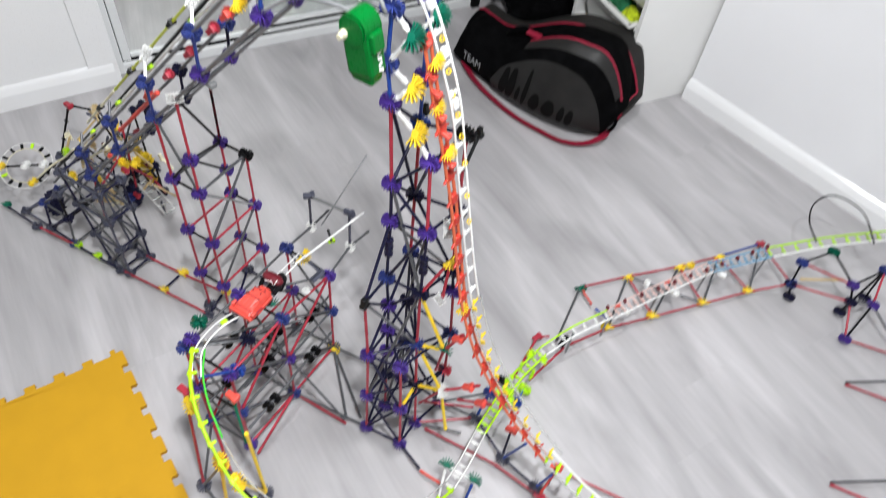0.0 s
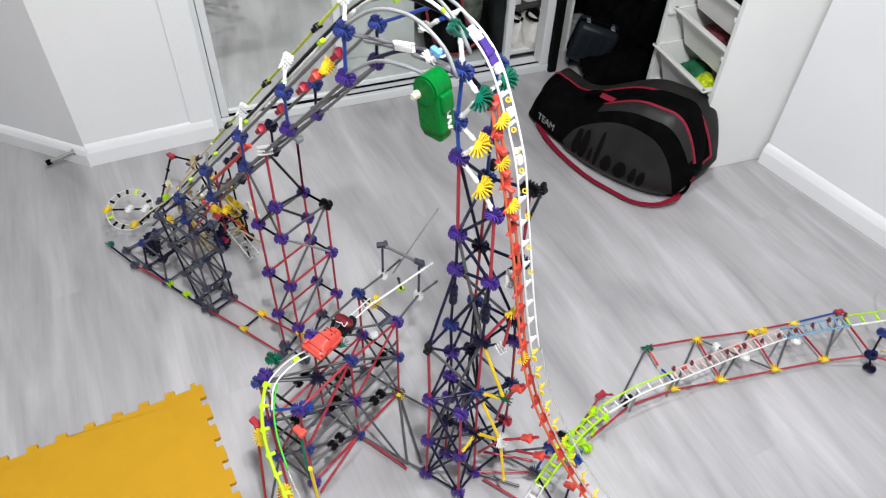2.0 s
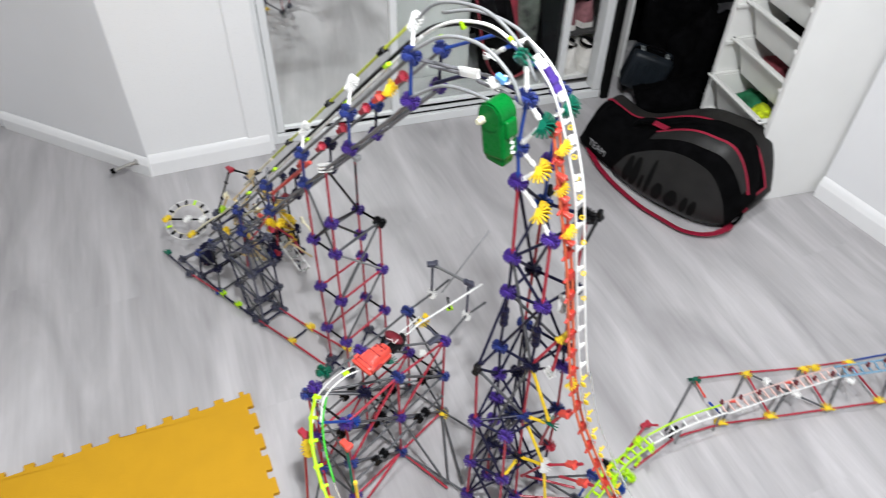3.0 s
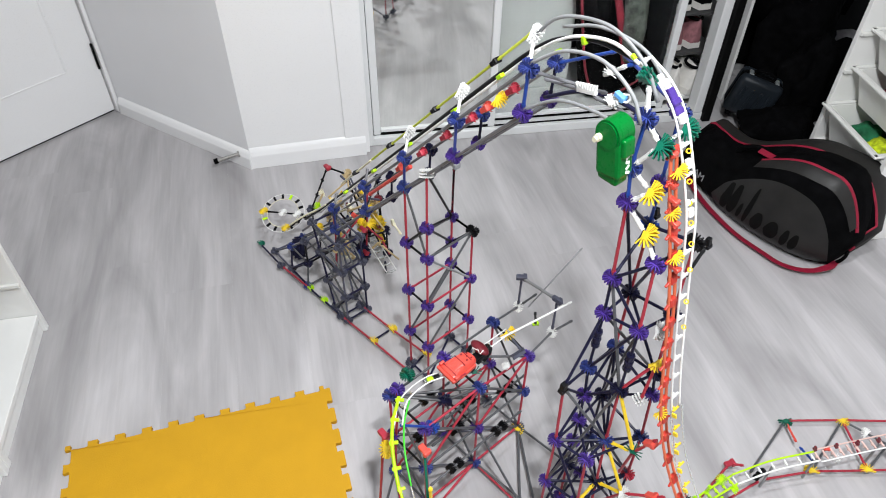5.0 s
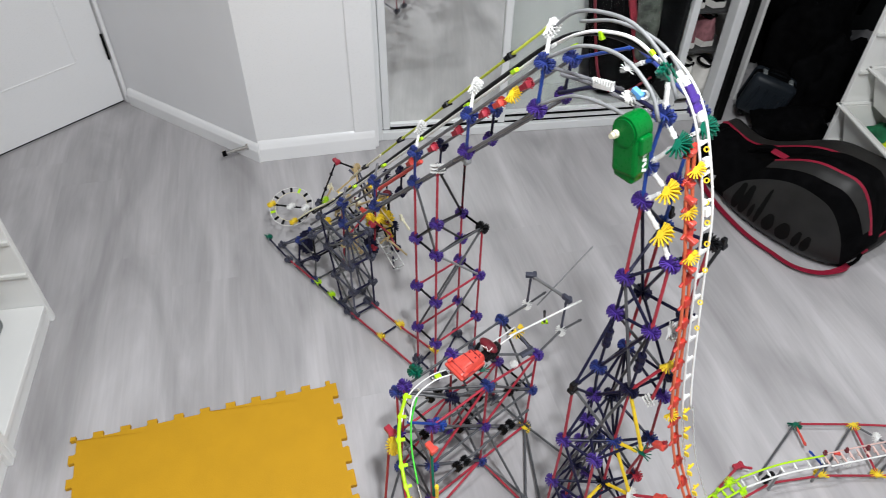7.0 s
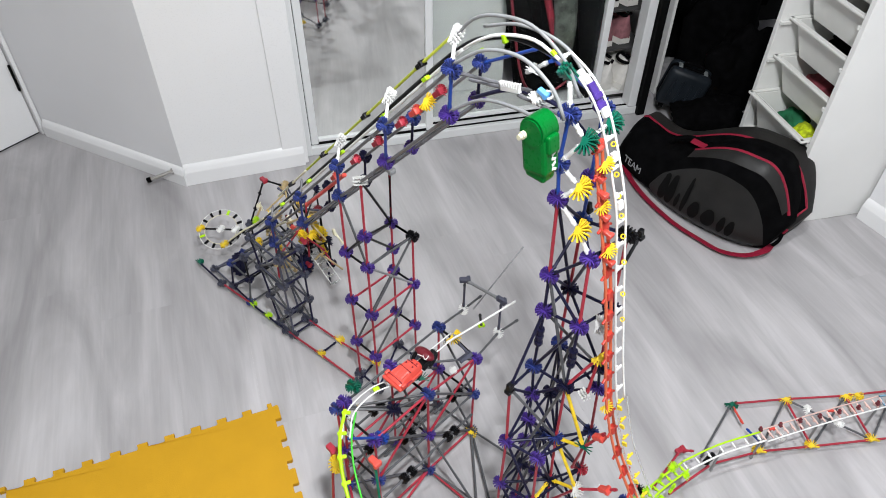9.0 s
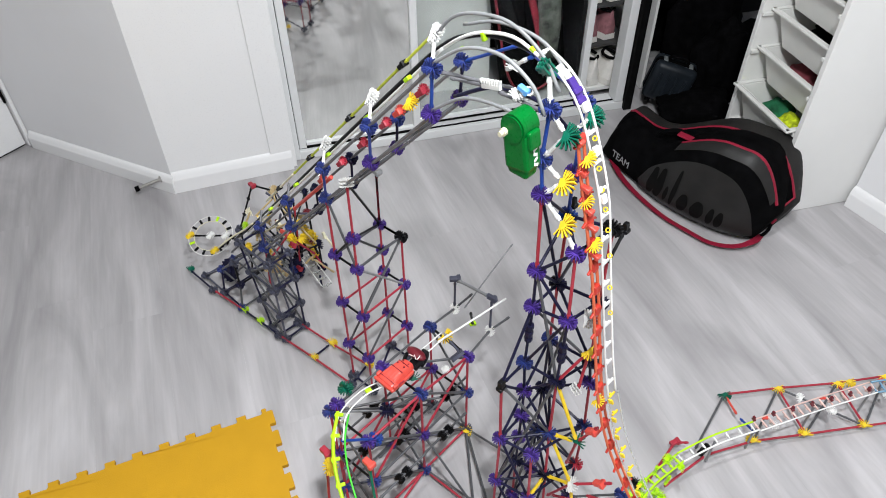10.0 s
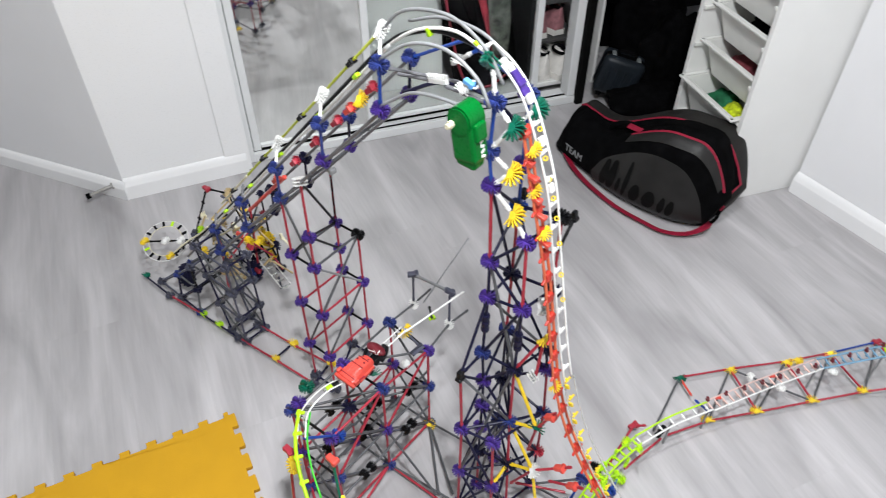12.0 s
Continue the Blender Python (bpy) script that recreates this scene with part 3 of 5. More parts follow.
def foam_tile():
    """A square play-mat tile with interlocking tabs along its edges."""
    teeth, out = 5, 0.0150
    outline = []
    for side in range(4):
        rot = Matrix.Rotation(math.pi / 2 * side, 2)
        for k in range(teeth):
            p = TILE / teeth
            a = -TILE / 2 + k * p
            g = out if side in (0, 1) else -out
            for u, v in ((0.0, 0), (0.19, 0), (0.17, g * 0.8), (0.22, g), (0.78, g), (0.83, g * 0.8), (0.81, 0)):
                q = rot @ Vector((a + u * p, -TILE / 2 - v))
                outline.append(q)
    bm = bmesh.new()
    vs = [bm.verts.new((q.x, q.y, 0.0)) for q in outline]
    f = bm.faces.new(vs)
    r = bmesh.ops.extrude_face_region(bm, geom=[f])
    for v in r["geom"]:
        if isinstance(v, bmesh.types.BMVert):
            v.co.z = 0.011
    bmesh.ops.recalc_face_normals(bm, faces=bm.faces)
    bmesh.ops.triangulate(bm, faces=[q for q in bm.faces if len(q.verts) > 4])
    return bm


tile_mesh = finish(foam_tile(), "foam_tile", FOAM)
MATM = pose(-0.735, 0.994, 0.0005, 0, 0, math.degrees(math.atan2(0.398, 0.481)))
for i in range(2):
    for j in range(3):
        ob = new("foam_tile", tile_mesh)
        ob.matrix_world = MATM @ pose(-TILE * (i + 0.5) - 0.004, -TILE * (j + 0.5) - 0.004, 0)
        tagged(ob, "yellow interlocking foam play-mat tile on the floor", "mat tile", "foam mat")

# ---- racket bag ----


def racket_bag():
    root = holder("racket_bag", "black and grey tennis racket bag with red piping on the floor", "sports bag", m=pose(-0.088, 2.268, 0.0, 0, 0, -35))
    L, n = 0.628, 40

    def section(t, rear=0.0):
        grow = 0.5 - 0.5 * math.cos(math.pi * min(1, max(0, (t - (0.24 if rear == 0 else 0.20)) / 0.48)))
        end = (1 - max(0, (t - 0.80) / 0.20) ** 2.2 * 0.62) * (1 - max(0, (0.07 - t) / 0.07) ** 2 * 0.45)
        depth = (0.168 + 0.107 * grow) * end
        height = (0.168 + 0.134 * grow if rear == 0 else 0.148 + 0.132 * grow) * end
        return depth, height

    def surf(t, a, rear=0.0):
        """A point of the skin: a = 0 faces the room, 90 up; rear: how far behind the front compartment."""
        d, h = section(t, rear)
        c, s = math.cos(a), math.sin(a)
        e = 0.72
        y = -math.copysign(abs(c) ** e, c) * d / 2
        z = math.copysign(abs(s) ** e, s) * h / 2
        front = 0.135 - 0.05 * math.sin(math.pi * t) * 1.0
        y *= 0.74
        return Vector((L * t * (1 + 0.8 * rear) + 0.02 * s - 0.45 * rear, front - 0.03 + y + 0.16 * (z + h / 2) + rear, (z + h / 2) * (1 + 0.5 * rear) + 0.004))

    def patch(t0, t1, a0, a1, nt, na, off=0.0, closed=False, shape=None, rear=0.0):
        bm = bmesh.new()
        rows = []
        for i in range(nt + 1):
            t = t0 + (t1 - t0) * i / nt
            lo, hi = (a0, a1) if shape is None else shape(i / nt)
            row = []
            for j in range(na + (0 if closed else 1)):
                a = radians(lo + (hi - lo) * j / na)
                p = surf(t, a, rear)
                q = surf(t, a + 0.02, rear) - surf(t, a - 0.02, rear)
                r = surf(min(1, t + 0.01), a, rear) - surf(max(0, t - 0.01), a, rear)
                nrm = q.cross(r)
                nrm = nrm.normalized() if nrm.length > 0 else Vector((0, -1, 0))
                if nrm.dot(p - (surf(t, 0, rear) + surf(t, math.pi, rear)) / 2) < 0:
                    nrm = -nrm
                row.append(bm.verts.new(p + off * nrm))
            rows.append(row)
        m = len(rows[0])
        for a, b in zip(rows, rows[1:]):
            for j in range(m if closed else m - 1):
                bm.faces.new((a[j], a[(j + 1) % m], b[(j + 1) % m], b[j]))
        if closed:
            bm.faces.new(rows[0][::-1])
            bm.faces.new(rows[-1])
        bmesh.ops.recalc_face_normals(bm, faces=bm.faces)
        return bm

    def seam(pts, r=0.0045, rear=0.0):
        return tube([surf(t, radians(a), rear) for t, a in pts], r, 8)

    part("body", patch(0, 1, 0, 360, n, 48, 0.0, True), CLOTH, root, "black cloth body", smooth=True)

    def oval(u):
        w = math.sqrt(max(0.0, 1 - abs(2 * u - 1) ** 2.4))
        return -22 - 40 * w, -22 + 46 * w

    part("front_panel", patch(0.345, 0.985, 0, 0, 32, 10, 0.006, shape=oval), BAGGREY, root, "grey coated oval side panel", smooth=True)
    part("rear_compartment", patch(0.0, 1.0, 0, 360, n, 48, 0.0, True, rear=0.085), BAGDARK, root, "grey coated rear compartment", smooth=True)
    part("valley", patch(0.10, 0.97, 88, 150, 26, 6, 0.002), CLOTH, root, "black cloth between the compartments", smooth=True)
    part("rear_face", patch(0.04, 0.985, 5, 72, 26, 8, 0.003, rear=0.085), CLOTH, root, "black cloth between the compartments", smooth=True)
    part("upper_band", patch(0.46, 0.97, 44, 66, 24, 5, 0.003), BAGGREY, root, "grey band along the zip", smooth=True)
    part("piping", seam([(0.46 + 0.52 * i / 30, 68) for i in range(31)], 0.0055), BAGRED, root, "red piping")
    part("piping", seam([(0.04 + 0.945 * i / 40, 73) for i in range(41)], 0.0055, 0.085), BAGRED, root, "red piping")
    part("end_piping", seam([(0.985, 73 - 80 * i / 16) for i in range(17)], 0.005, 0.085), BAGRED, root, "red piping")
    # brand mark as plain rounded dark blots on the panel
    for u, w, h, mid in ((0.310, 0.050, 40, -14), (0.358, 0.050, 40, -14), (0.425, 0.022, 22, -20), (0.463, 0.024, 42, -13), (0.508, 0.052, 24, -22), (0.580, 0.060, 24, -23), (0.662, 0.030, 24, -24), (0.700, 0.032, 24, -24)):
        blot = lambda q, h=h, mid=mid: (mid - h * 0.5 * (1 - abs(2 * q - 1) ** 3) - 2, mid + h * 0.5 * (1 - abs(2 * q - 1) ** 3) + 2)
        part("print_mark", patch(u * 1.06 + 0.085, u * 1.06 + 0.085 + w * 1.15, 0, 0, 8, 4, 0.0085, shape=blot), INK, root, "black printed mark", smooth=True)
    # shoulder strap lying along the foot of the bag
    hang = surf(0.985, radians(-8), 0.085) + Vector((0.004, -0.006, 0))
    strap = bmesh.new()
    pts = spline([Vector(p) for p in ((0.06, 0.045, 0.02), (0.14, 0.005, 0.012), (0.24, -0.028, 0.010), (0.36, -0.050, 0.010), (0.46, -0.050, 0.012), (0.54, -0.040, 0.012), (0.60, 0.0, 0.016), (0.63, 0.05, 0.03), hang + Vector((-0.012, -0.012, -0.06)))])
    rows = []
    for i, p in enumerate(pts):
        d = (pts[min(i + 1, len(pts) - 1)] - pts[max(0, i - 1)]).normalized()
        s = d.cross(Vector((0, 0.25, 1))).normalized() * 0.0105
        up = Vector((0, 0, 0.003))
        rows.append([strap.verts.new(q) for q in (p - s, p + s, p + s + up, p - s + up)])
    for a, b in zip(rows, rows[1:]):
        for j in range(4):
            strap.faces.new((a[j], a[(j + 1) % 4], b[(j + 1) % 4], b[j]))
    strap.faces.new(rows[0][::-1])
    strap.faces.new(rows[-1])
    bmesh.ops.recalc_face_normals(strap, faces=strap.faces)
    part("shoulder_strap", strap, BAGRED, root, "red webbing shoulder strap")
    bm = tube(spline([hang, hang + Vector((0.006, -0.012, -0.022)), hang + Vector((-0.004, -0.016, -0.05)), hang + Vector((-0.015, -0.01, -0.065))]), 0.006)
    part("clip", bm, CLOTH, root, "black plastic snap clip")
    part("tab", box((0.035, 0.01, 0.022), Matrix.Translation(hang + Vector((-0.005, -0.002, 0.012))) @ pose(0, 0, 0, 0, 20), 0.003), BAGRED, root, "red pull tab")
    handle = tube(spline([surf(0.28, radians(88)), surf(0.31, radians(88)) + Vector((0, 0, 0.025)), surf(0.40, radians(88)) + Vector((0, 0, 0.03)), surf(0.44, radians(88))]), 0.009, 8)
    part("carry_handle", handle, CLOTH, root, "black padded carry handle")
    part("zip_flap", box((0.075, 0.022, 0.006), Matrix.Translation(surf(0.47, radians(80)) + Vector((0, 0, 0.006))) @ pose(0, 0, 0, 10, 0, 5), 0.002), BAGRED, root, "red zip flap")
    cu = bpy.data.curves.new("word", "FONT")
    cu.body, cu.size, cu.align_x, cu.align_y, cu.extrude = "TEAM", 0.036, "CENTER", "CENTER", 0.0005
    cu.materials.append(node_mat("grey_print", (0.28, 0.28, 0.29), 0.5))
    tx = new("word", cu)
    p = surf(0.185, radians(-10))
    q, r = surf(0.235, radians(-10)) - surf(0.135, radians(-10)), surf(0.185, radians(8)) - surf(0.185, radians(-28))
    nx, nz = q.normalized(), r.normalized()
    ny = nz.cross(nx).normalized()
    nz = nx.cross(ny).normalized()
    tx.matrix_world = Matrix.Translation(p - ny * 0.006 if ny.y > 0 else p + ny * 0.006) @ Matrix((nx, nz, -ny if ny.y > 0 else ny)).transposed().to_4x4()
    tx.parent = root
    tx["label"] = "grey printed word"


racket_bag()

# ---- the rod-and-connector roller coaster ----
O2, SX, SY = Vector((-0.52, 1.19)), 0.8904, -0.4552
SWAP = Matrix(((SX, -SY, 0, O2.x), (SY, SX, 0, O2.y), (0, 0, 1, 0), (0, 0, 0, 1)))
COASTER = holder("roller_coaster", "toy roller coaster of coloured plastic rods and snowflake connectors", "toy coaster")


def sw(s, w, z):
    """A place from s along the lift, w behind its middle plane and the height."""
    return Vector((O2.x + SX * s - SY * w, O2.y + SY * s + SX * w, z))


def flake(bm, m, r=0.0176, arms=8, thick=0.0058, spread=360):
    """A flat connector in one piece: a hub with pairs of gripping fingers."""
    ring = []
    for k in range(arms):
        for off in (-10.5, 10.5):
            c = spread / arms * k + off
            for rr, da in ((0.0062, -8.5), (r, -3.0), (r, 3.0), (0.0062, 8.5)):
                ring.append((rr * math.cos(radians(c + da)), rr * math.sin(radians(c + da))))
    if spread < 360:
        ring += [(-0.0045, -0.0045)]
    vs = [[bm.verts.new(m @ Vector((x, y, z))) for x, y in ring] for z in (-thick / 2, thick / 2)]
    n = len(ring)
    for a in range(n):
        bm.faces.new((vs[0][a], vs[0][(a + 1) % n], vs[1][(a + 1) % n], vs[1][a]))
    caps = [bm.faces.new(vs[0][::-1]), bm.faces.new(vs[1])]
    for f in caps:
        f.normal_update()
    bmesh.ops.triangulate(bm, faces=caps, ngon_method="EAR_CLIP")


NODES = {}


def node_mesh(kind, colour):
    if (kind, colour) not in NODES:
        bm = bmesh.new()
        if kind == "flat":
            flake(bm, Matrix())
        elif kind == "ball":
            flake(bm, Matrix())
            flake(bm, pose(0, 0, 0, 90, 0, 0))
        elif kind == "stack":
            for j in range(3):
                flake(bm, pose(0, 0, -0.0064 + 0.0064 * j, 0, 0, 7 * j), r=0.0150, thick=0.0030)
        elif kind == "claw":
            for j in (-1, 0, 1):
                flake(bm, pose(0, 0, 0.0062 * j, 0, 0, -90 + 5 * j), r=0.0185, arms=5, thick=0.0030, spread=225)
        elif kind == "comb":
            edge = [(-0.017, -0.0035), (0.017, -0.0035)]
            for j in range(8):
                x = 0.0155 - 0.0044 * j
                edge += [(x + 0.0012, 0.003), (x * 1.15 + 0.001, 0.010), (x * 1.15 - 0.001, 0.010), (x - 0.0012, 0.003)]
            lay = [[bm.verts.new((x, y, z)) for x, z in edge] for y in (-0.003, 0.003)]
            for j in range(len(edge)):
                i = (j + 1) % len(edge)
                bm.faces.new((lay[0][j], lay[0][i], lay[1][i], lay[1][j]))
            caps = [bm.faces.new(lay[0][::-1]), bm.faces.new(lay[1])]
            for f in caps:
                f.normal_update()
            bmesh.ops.triangulate(bm, faces=caps, ngon_method="EAR_CLIP")
            bmesh.ops.recalc_face_normals(bm, faces=bm.faces)
        elif kind == "ring":
            ro = []
            for j in range(12):
                c, d = math.cos(math.pi * j / 6), math.sin(math.pi * j / 6)
                ro.append([bm.verts.new((r * c, r * d, z)) for r, z in ((0.0040, -0.0018), (0.0066, -0.0018), (0.0066, 0.0018), (0.0040, 0.0018))])
            for j in range(12):
                for q in range(4):
                    bm.faces.new((ro[j][q], ro[j][(q + 1) % 4], ro[(j + 1) % 12][(q + 1) % 4], ro[(j + 1) % 12][q]))
        elif kind == "half":
            flake(bm, Matrix(), arms=5, spread=225)
        elif kind == "clip":
            add_box(bm, (0.026, 0.013, 0.010), Matrix(), 0.002)
            add_box(bm, (0.009, 0.017, 0.013), pose(0.008, 0, 0), 0.002)
        elif kind == "bead":
            add_box(bm, (0.014, 0.010, 0.007), Matrix(), 0.0015)
        elif kind == "sleeve":
            for j in range(5):
                add_cyl(bm, 0.0062 if j % 2 else 0.0078, 0.008, pose(0, 0, -0.016 + 0.008 * j), 8)
        NODES[kind, colour] = finish(bm, "connector", P[colour])
    return NODES[kind, colour]


def node(p, colour, kind="ball", rz=-27, rx=0, ry=0, size=1.0):
    ob = new("connector" if kind != "sleeve" else "rod_joint", node_mesh(kind, colour))
    ob.parent = COASTER
    ob.matrix_world = Matrix.Translation(p) @ pose(0, 0, 0, rx, ry, rz) @ Matrix.Scale(size * (0.90 if kind == "ball" else 1.0), 4)
    return ob


RODS = {}


def rod(a, b, colour, trim=0.009, r=0.0030, name="rod"):
    """A plastic rod with thicker grooved ends between two connectors."""
    a, b = Vector(a), Vector(b)
    length = round(max(0.012, (b - a).length - 2 * trim), 3)
    key = (length, colour, r)
    if key not in RODS:
        bm = bmesh.new()
        add_cyl(bm, r * 0.94, length, Matrix(), 8)
        for sgn in (-1, 1):
            add_cyl(bm, r * 1.18, 0.004, pose(0, 0, sgn * (length / 2 - 0.006)), 8)
        RODS[key] = finish(bm, "rod", P[colour])
    ob = new(name, RODS[key])
    ob.parent = COASTER
    ob.matrix_world = along(a, b)
    return ob


def rods(colour, *pairs, **kw):
    for a, b in pairs:
        rod(a, b, colour, **kw)


def flex(points, r, colour, name="flex_rod", step=0.012):
    return part(name, tube(spline(points, step), r, 8), P[colour], COASTER, smooth=True)


def track(points, ups, width, rail_colours, tie_colour, every=0.03, r=0.0026, name="track", hooks=False, nubs=False, fat=1.0, barbs=False):
    """A ladder of two rails and cross ties along a smooth curve; ups gives the track's upward side."""
    pts = spline(points, 0.010)
    upl = spline(ups, 0.010) if len(ups) == len(points) else None
    left, right, total, last = [], [], 0.0, -1.0
    for i, p in enumerate(pts):
        d = (pts[min(i + 1, len(pts) - 1)] - pts[max(0, i - 1)]).normalized()
        up = Vector(ups[0]) if upl is None else Vector(ups[min(len(ups) - 1, int(i / len(pts) * len(ups)))])
        side = d.cross(up).normalized()
        left.append(p - side * width / 2)
        right.append(p + side * width / 2)
        if i:
            total += (p - pts[i - 1]).length
        if total - last > every:
            last = total
            bm = bmesh.new()
            q = Matrix((side, d, side.cross(d))).transposed().to_4x4()
            if nubs:
                add_box(bm, (0.020 * fat, 0.008 * fat, 0.006 * fat), Matrix.Translation(p + side * (width / 2 - 0.003)) @ q, 0.0015)
                add_box(bm, (0.008 * fat, 0.014, 0.008 * fat), Matrix.Translation(p + side * width / 2) @ q, 0.0015)
            elif barbs:
                add_box(bm, (0.015, 0.017, 0.010), Matrix.Translation(p) @ q, 0.003)
                for sg in (-1, 1):
                    add_box(bm, (0.012, 0.0035, 0.004), Matrix.Translation(p + side * 0.011 * sg + d * 0.004) @ q @ pose(0, 0, 0, 0, 0, 25 * sg), 0.001)
            else:
                add_box(bm, ((width - 0.002) * fat, 0.0045 * fat, 0.003), Matrix.Translation(p - side.cross(d) * 0.002) @ q, 0.0)
                add_box(bm, (0.006 * fat, 0.007 * fat, 0.005), Matrix.Translation(p - side.cross(d) * 0.004) @ q, 0.0)
            if hooks:
                add_box(bm, (0.003, 0.008, 0.008), Matrix.Translation(p + side * width * 0.5 + side.cross(d) * 0.006) @ q)
            part("tie", bm, P[tie_colour], COASTER)
    for rail_pts, c, rr in zip((left, right), rail_colours, (r * 0.5 if nubs else r, r)):
        part("rail", tube(rail_pts, rr, 6), P[c], COASTER, smooth=True)
    return pts


def lift_z(s):
    return 0.695 + 1.082 * s


# lift hill: two sloping trusses, front at w = -0.06 and back at w = 0.07
F, B = -0.06, 0.07
front_s, back_s = (-0.316, -0.160, -0.004, 0.150, 0.303), (-0.235, -0.080, 0.078, 0.245)
for i, s in enumerate(front_s):
    up, lo = sw(s, F, lift_z(s)), sw(s - 0.004, F, lift_z(s) - 0.077)
    node(up, "blue")
    node(lo, "purple" if i > 2 else "blue")
    rod(up, lo, "royal" if i > 3 else "blue")
    top = sw(s - 0.023, F + 0.03, lift_z(s - 0.023) + 0.058)
    if i > 1:
        node(top, "white", "claw", rx=34, ry=-38, size=0.85)
    rod(up, top, "white" if i > 1 else "ash")
for i, s in enumerate(back_s):
    up, lo = sw(s, B, lift_z(s)), sw(s - 0.006, B, lift_z(s) - 0.070)
    node(up, "blue" if i > 1 else "dark")
    node(lo, "purple" if i > 1 else "dark")
    rod(up, lo, "dark")
for w, dz in ((F, 0.0), (F, -0.077), (B, 0.0), (B, -0.072)):
    for s0, s1 in ((-0.52, -0.30), (-0.30, -0.10), (-0.10, 0.11), (0.11, 0.303 if w < 0 else 0.25)):
        rod(sw(s0, w, lift_z(s0) + dz), sw(s1, w, lift_z(s1) + dz), "ash", trim=0.002, r=0.0034)
for s0, s1 in zip(front_s[1:], back_s[1:]):
    rod(sw(s0, F, lift_z(s0) - 0.077), sw(s1, B, lift_z(s1) - 0.07), "grey")
for s, c in ((0.027, "red"), (0.099, "red"), (0.138, "coral"), (0.198, "red"), (-0.05, "red"), (-0.13, "coral")):
    node(sw(s, 0.02, lift_z(s) - 0.002), c, "clip", rz=-27, ry=-45)
    node(sw(s + 0.004, 0.02, lift_z(s) + 0.002), c, "half", rx=60, size=0.7)
node(sw(0.168, 0.02, lift_z(0.168)), "yellow", "claw", rx=48, ry=8, size=0.85)
rod(sw(-0.21, -0.02, lift_z(-0.21) - 0.025), sw(-0.03, -0.02, lift_z(-0.03) - 0.025), "coral", r=0.0045)
# lift track: pale rail, lime-yellow rail and the black chain between
L0, L1 = -0.50, 0.27
for w, c, dz in ((-0.004, "white", 0.033),):
    flex([sw(s, w, lift_z(s) + dz) for s in (L0, -0.3, -0.1, 0.1, L1)], 0.0028, c, "rail")
for s0 in (0.142, -0.020, -0.182, -0.344):
    for d0, d1 in ((-0.078, -0.008), (0.008, 0.078)):
        rod(sw(s0 + d0, 0.032, lift_z(s0 + d0) + 0.083), sw(s0 + d1, 0.032, lift_z(s0 + d1) + 0.083), "citron" if s0 > -0.25 else "cream", trim=0.0, r=0.0028)
    node(sw(s0, 0.032, lift_z(s0) + 0.083), "black", "clip", rz=-27, ry=-47, size=0.85)
    for d0 in (-0.010, 0.010):
        node(sw(s0 + d0, 0.032, lift_z(s0 + d0) + 0.083), "citron" if s0 > -0.1 else "cream", "bead", rz=-27, ry=-47, size=0.55)
flex([sw(s, 0.004, z) for s, z in ((-0.62, 0.075), (-0.45, 0.250), (-0.16, 0.564), (0.145, 0.896), (0.261, 1.017), (0.32, 1.055), (0.37, 1.070), (0.43, 1.070))], 0.0042, "black", "lift_chain")
for s in (-0.33, -0.19, -0.05, 0.09, 0.20):
    node(sw(s, -0.012, lift_z(s) + 0.035), "lime", "bead", ry=-47)

# crest: bowed rails over the top
crest = ((0.256, 1.008), (0.30, 1.045), (0.342, 1.068), (0.398, 1.080), (0.448, 1.066))
flex([sw(s, 0.0, z) for s, z in crest], 0.0026, "white", "rail")
flex([sw(s, -0.03, z) for s, z in ((0.282, 1.055), (0.313, 1.091), (0.354, 1.110), (0.414, 1.116), (0.468, 1.091), (0.50, 1.05))], 0.0027, "silver")
flex([sw(s, 0.03, z) for s, z in ((0.282, 1.05), (0.35, 1.075), (0.43, 1.07), (0.49, 1.02))], 0.0027, "silver")
flex([sw(s, F, z) for s, z in ((0.303, 1.030), (0.364, 1.075), (0.428, 1.087), (0.479, 1.064), (0.501, 1.030))], 0.0027, "silver")
flex([sw(s, F, z) for s, z in ((0.297, 0.950), (0.361, 0.998), (0.419, 1.012), (0.463, 1.010), (0.49, 0.985))], 0.0027, "silver")
flex([sw(s, 0.05, z) for s, z in ((0.245, 0.905), (0.33, 0.955), (0.42, 0.965), (0.49, 0.93))], 0.0036, "dark")
node(sw(0.347, 0.0, 1.064), "lime", "bead", ry=70, size=0.9)
node(sw(0.431, 0.0, 1.074), "lime", "bead", ry=30, size=0.6)
node(sw(0.303, 0.0, 1.03), "lime", "bead", ry=-40, size=0.7)
rod(sw(0.303, F, 1.02), sw(0.39, 0.03, 0.985), "ash")
node(sw(0.380, -0.02, 1.007), "white", "comb", ry=-14)
rod(sw(0.30, -0.02, 0.99), sw(0.37, -0.02, 1.004), "ash", trim=0.002)
rod(sw(0.392, -0.02, 1.004), sw(0.475, -0.02, 1.005), "ash", trim=0.002)
node(sw(0.432, -0.02, 1.016), "white", "half", rx=35, ry=20, rz=-120, size=0.8)
node(sw(0.427, -0.025, 1.012), "white", "half", rx=70, ry=10, size=0.7)
node(sw(0.447, -0.02, 1.026), "white", "ring", rx=50)
rod(sw(0.389, 0.0, 1.028), sw(0.424, 0.0, 1.058), "white", trim=0.001)
node(sw(0.402, -0.004, 1.038), "white", "half", rx=60, size=0.65)
rod(sw(0.424, 0.0, 1.058), sw(0.445, 0.01, 1.072), "royal", trim=0.001)
node(sw(0.438, -0.022, 1.026), "sky", "clip", ry=15, size=0.7)
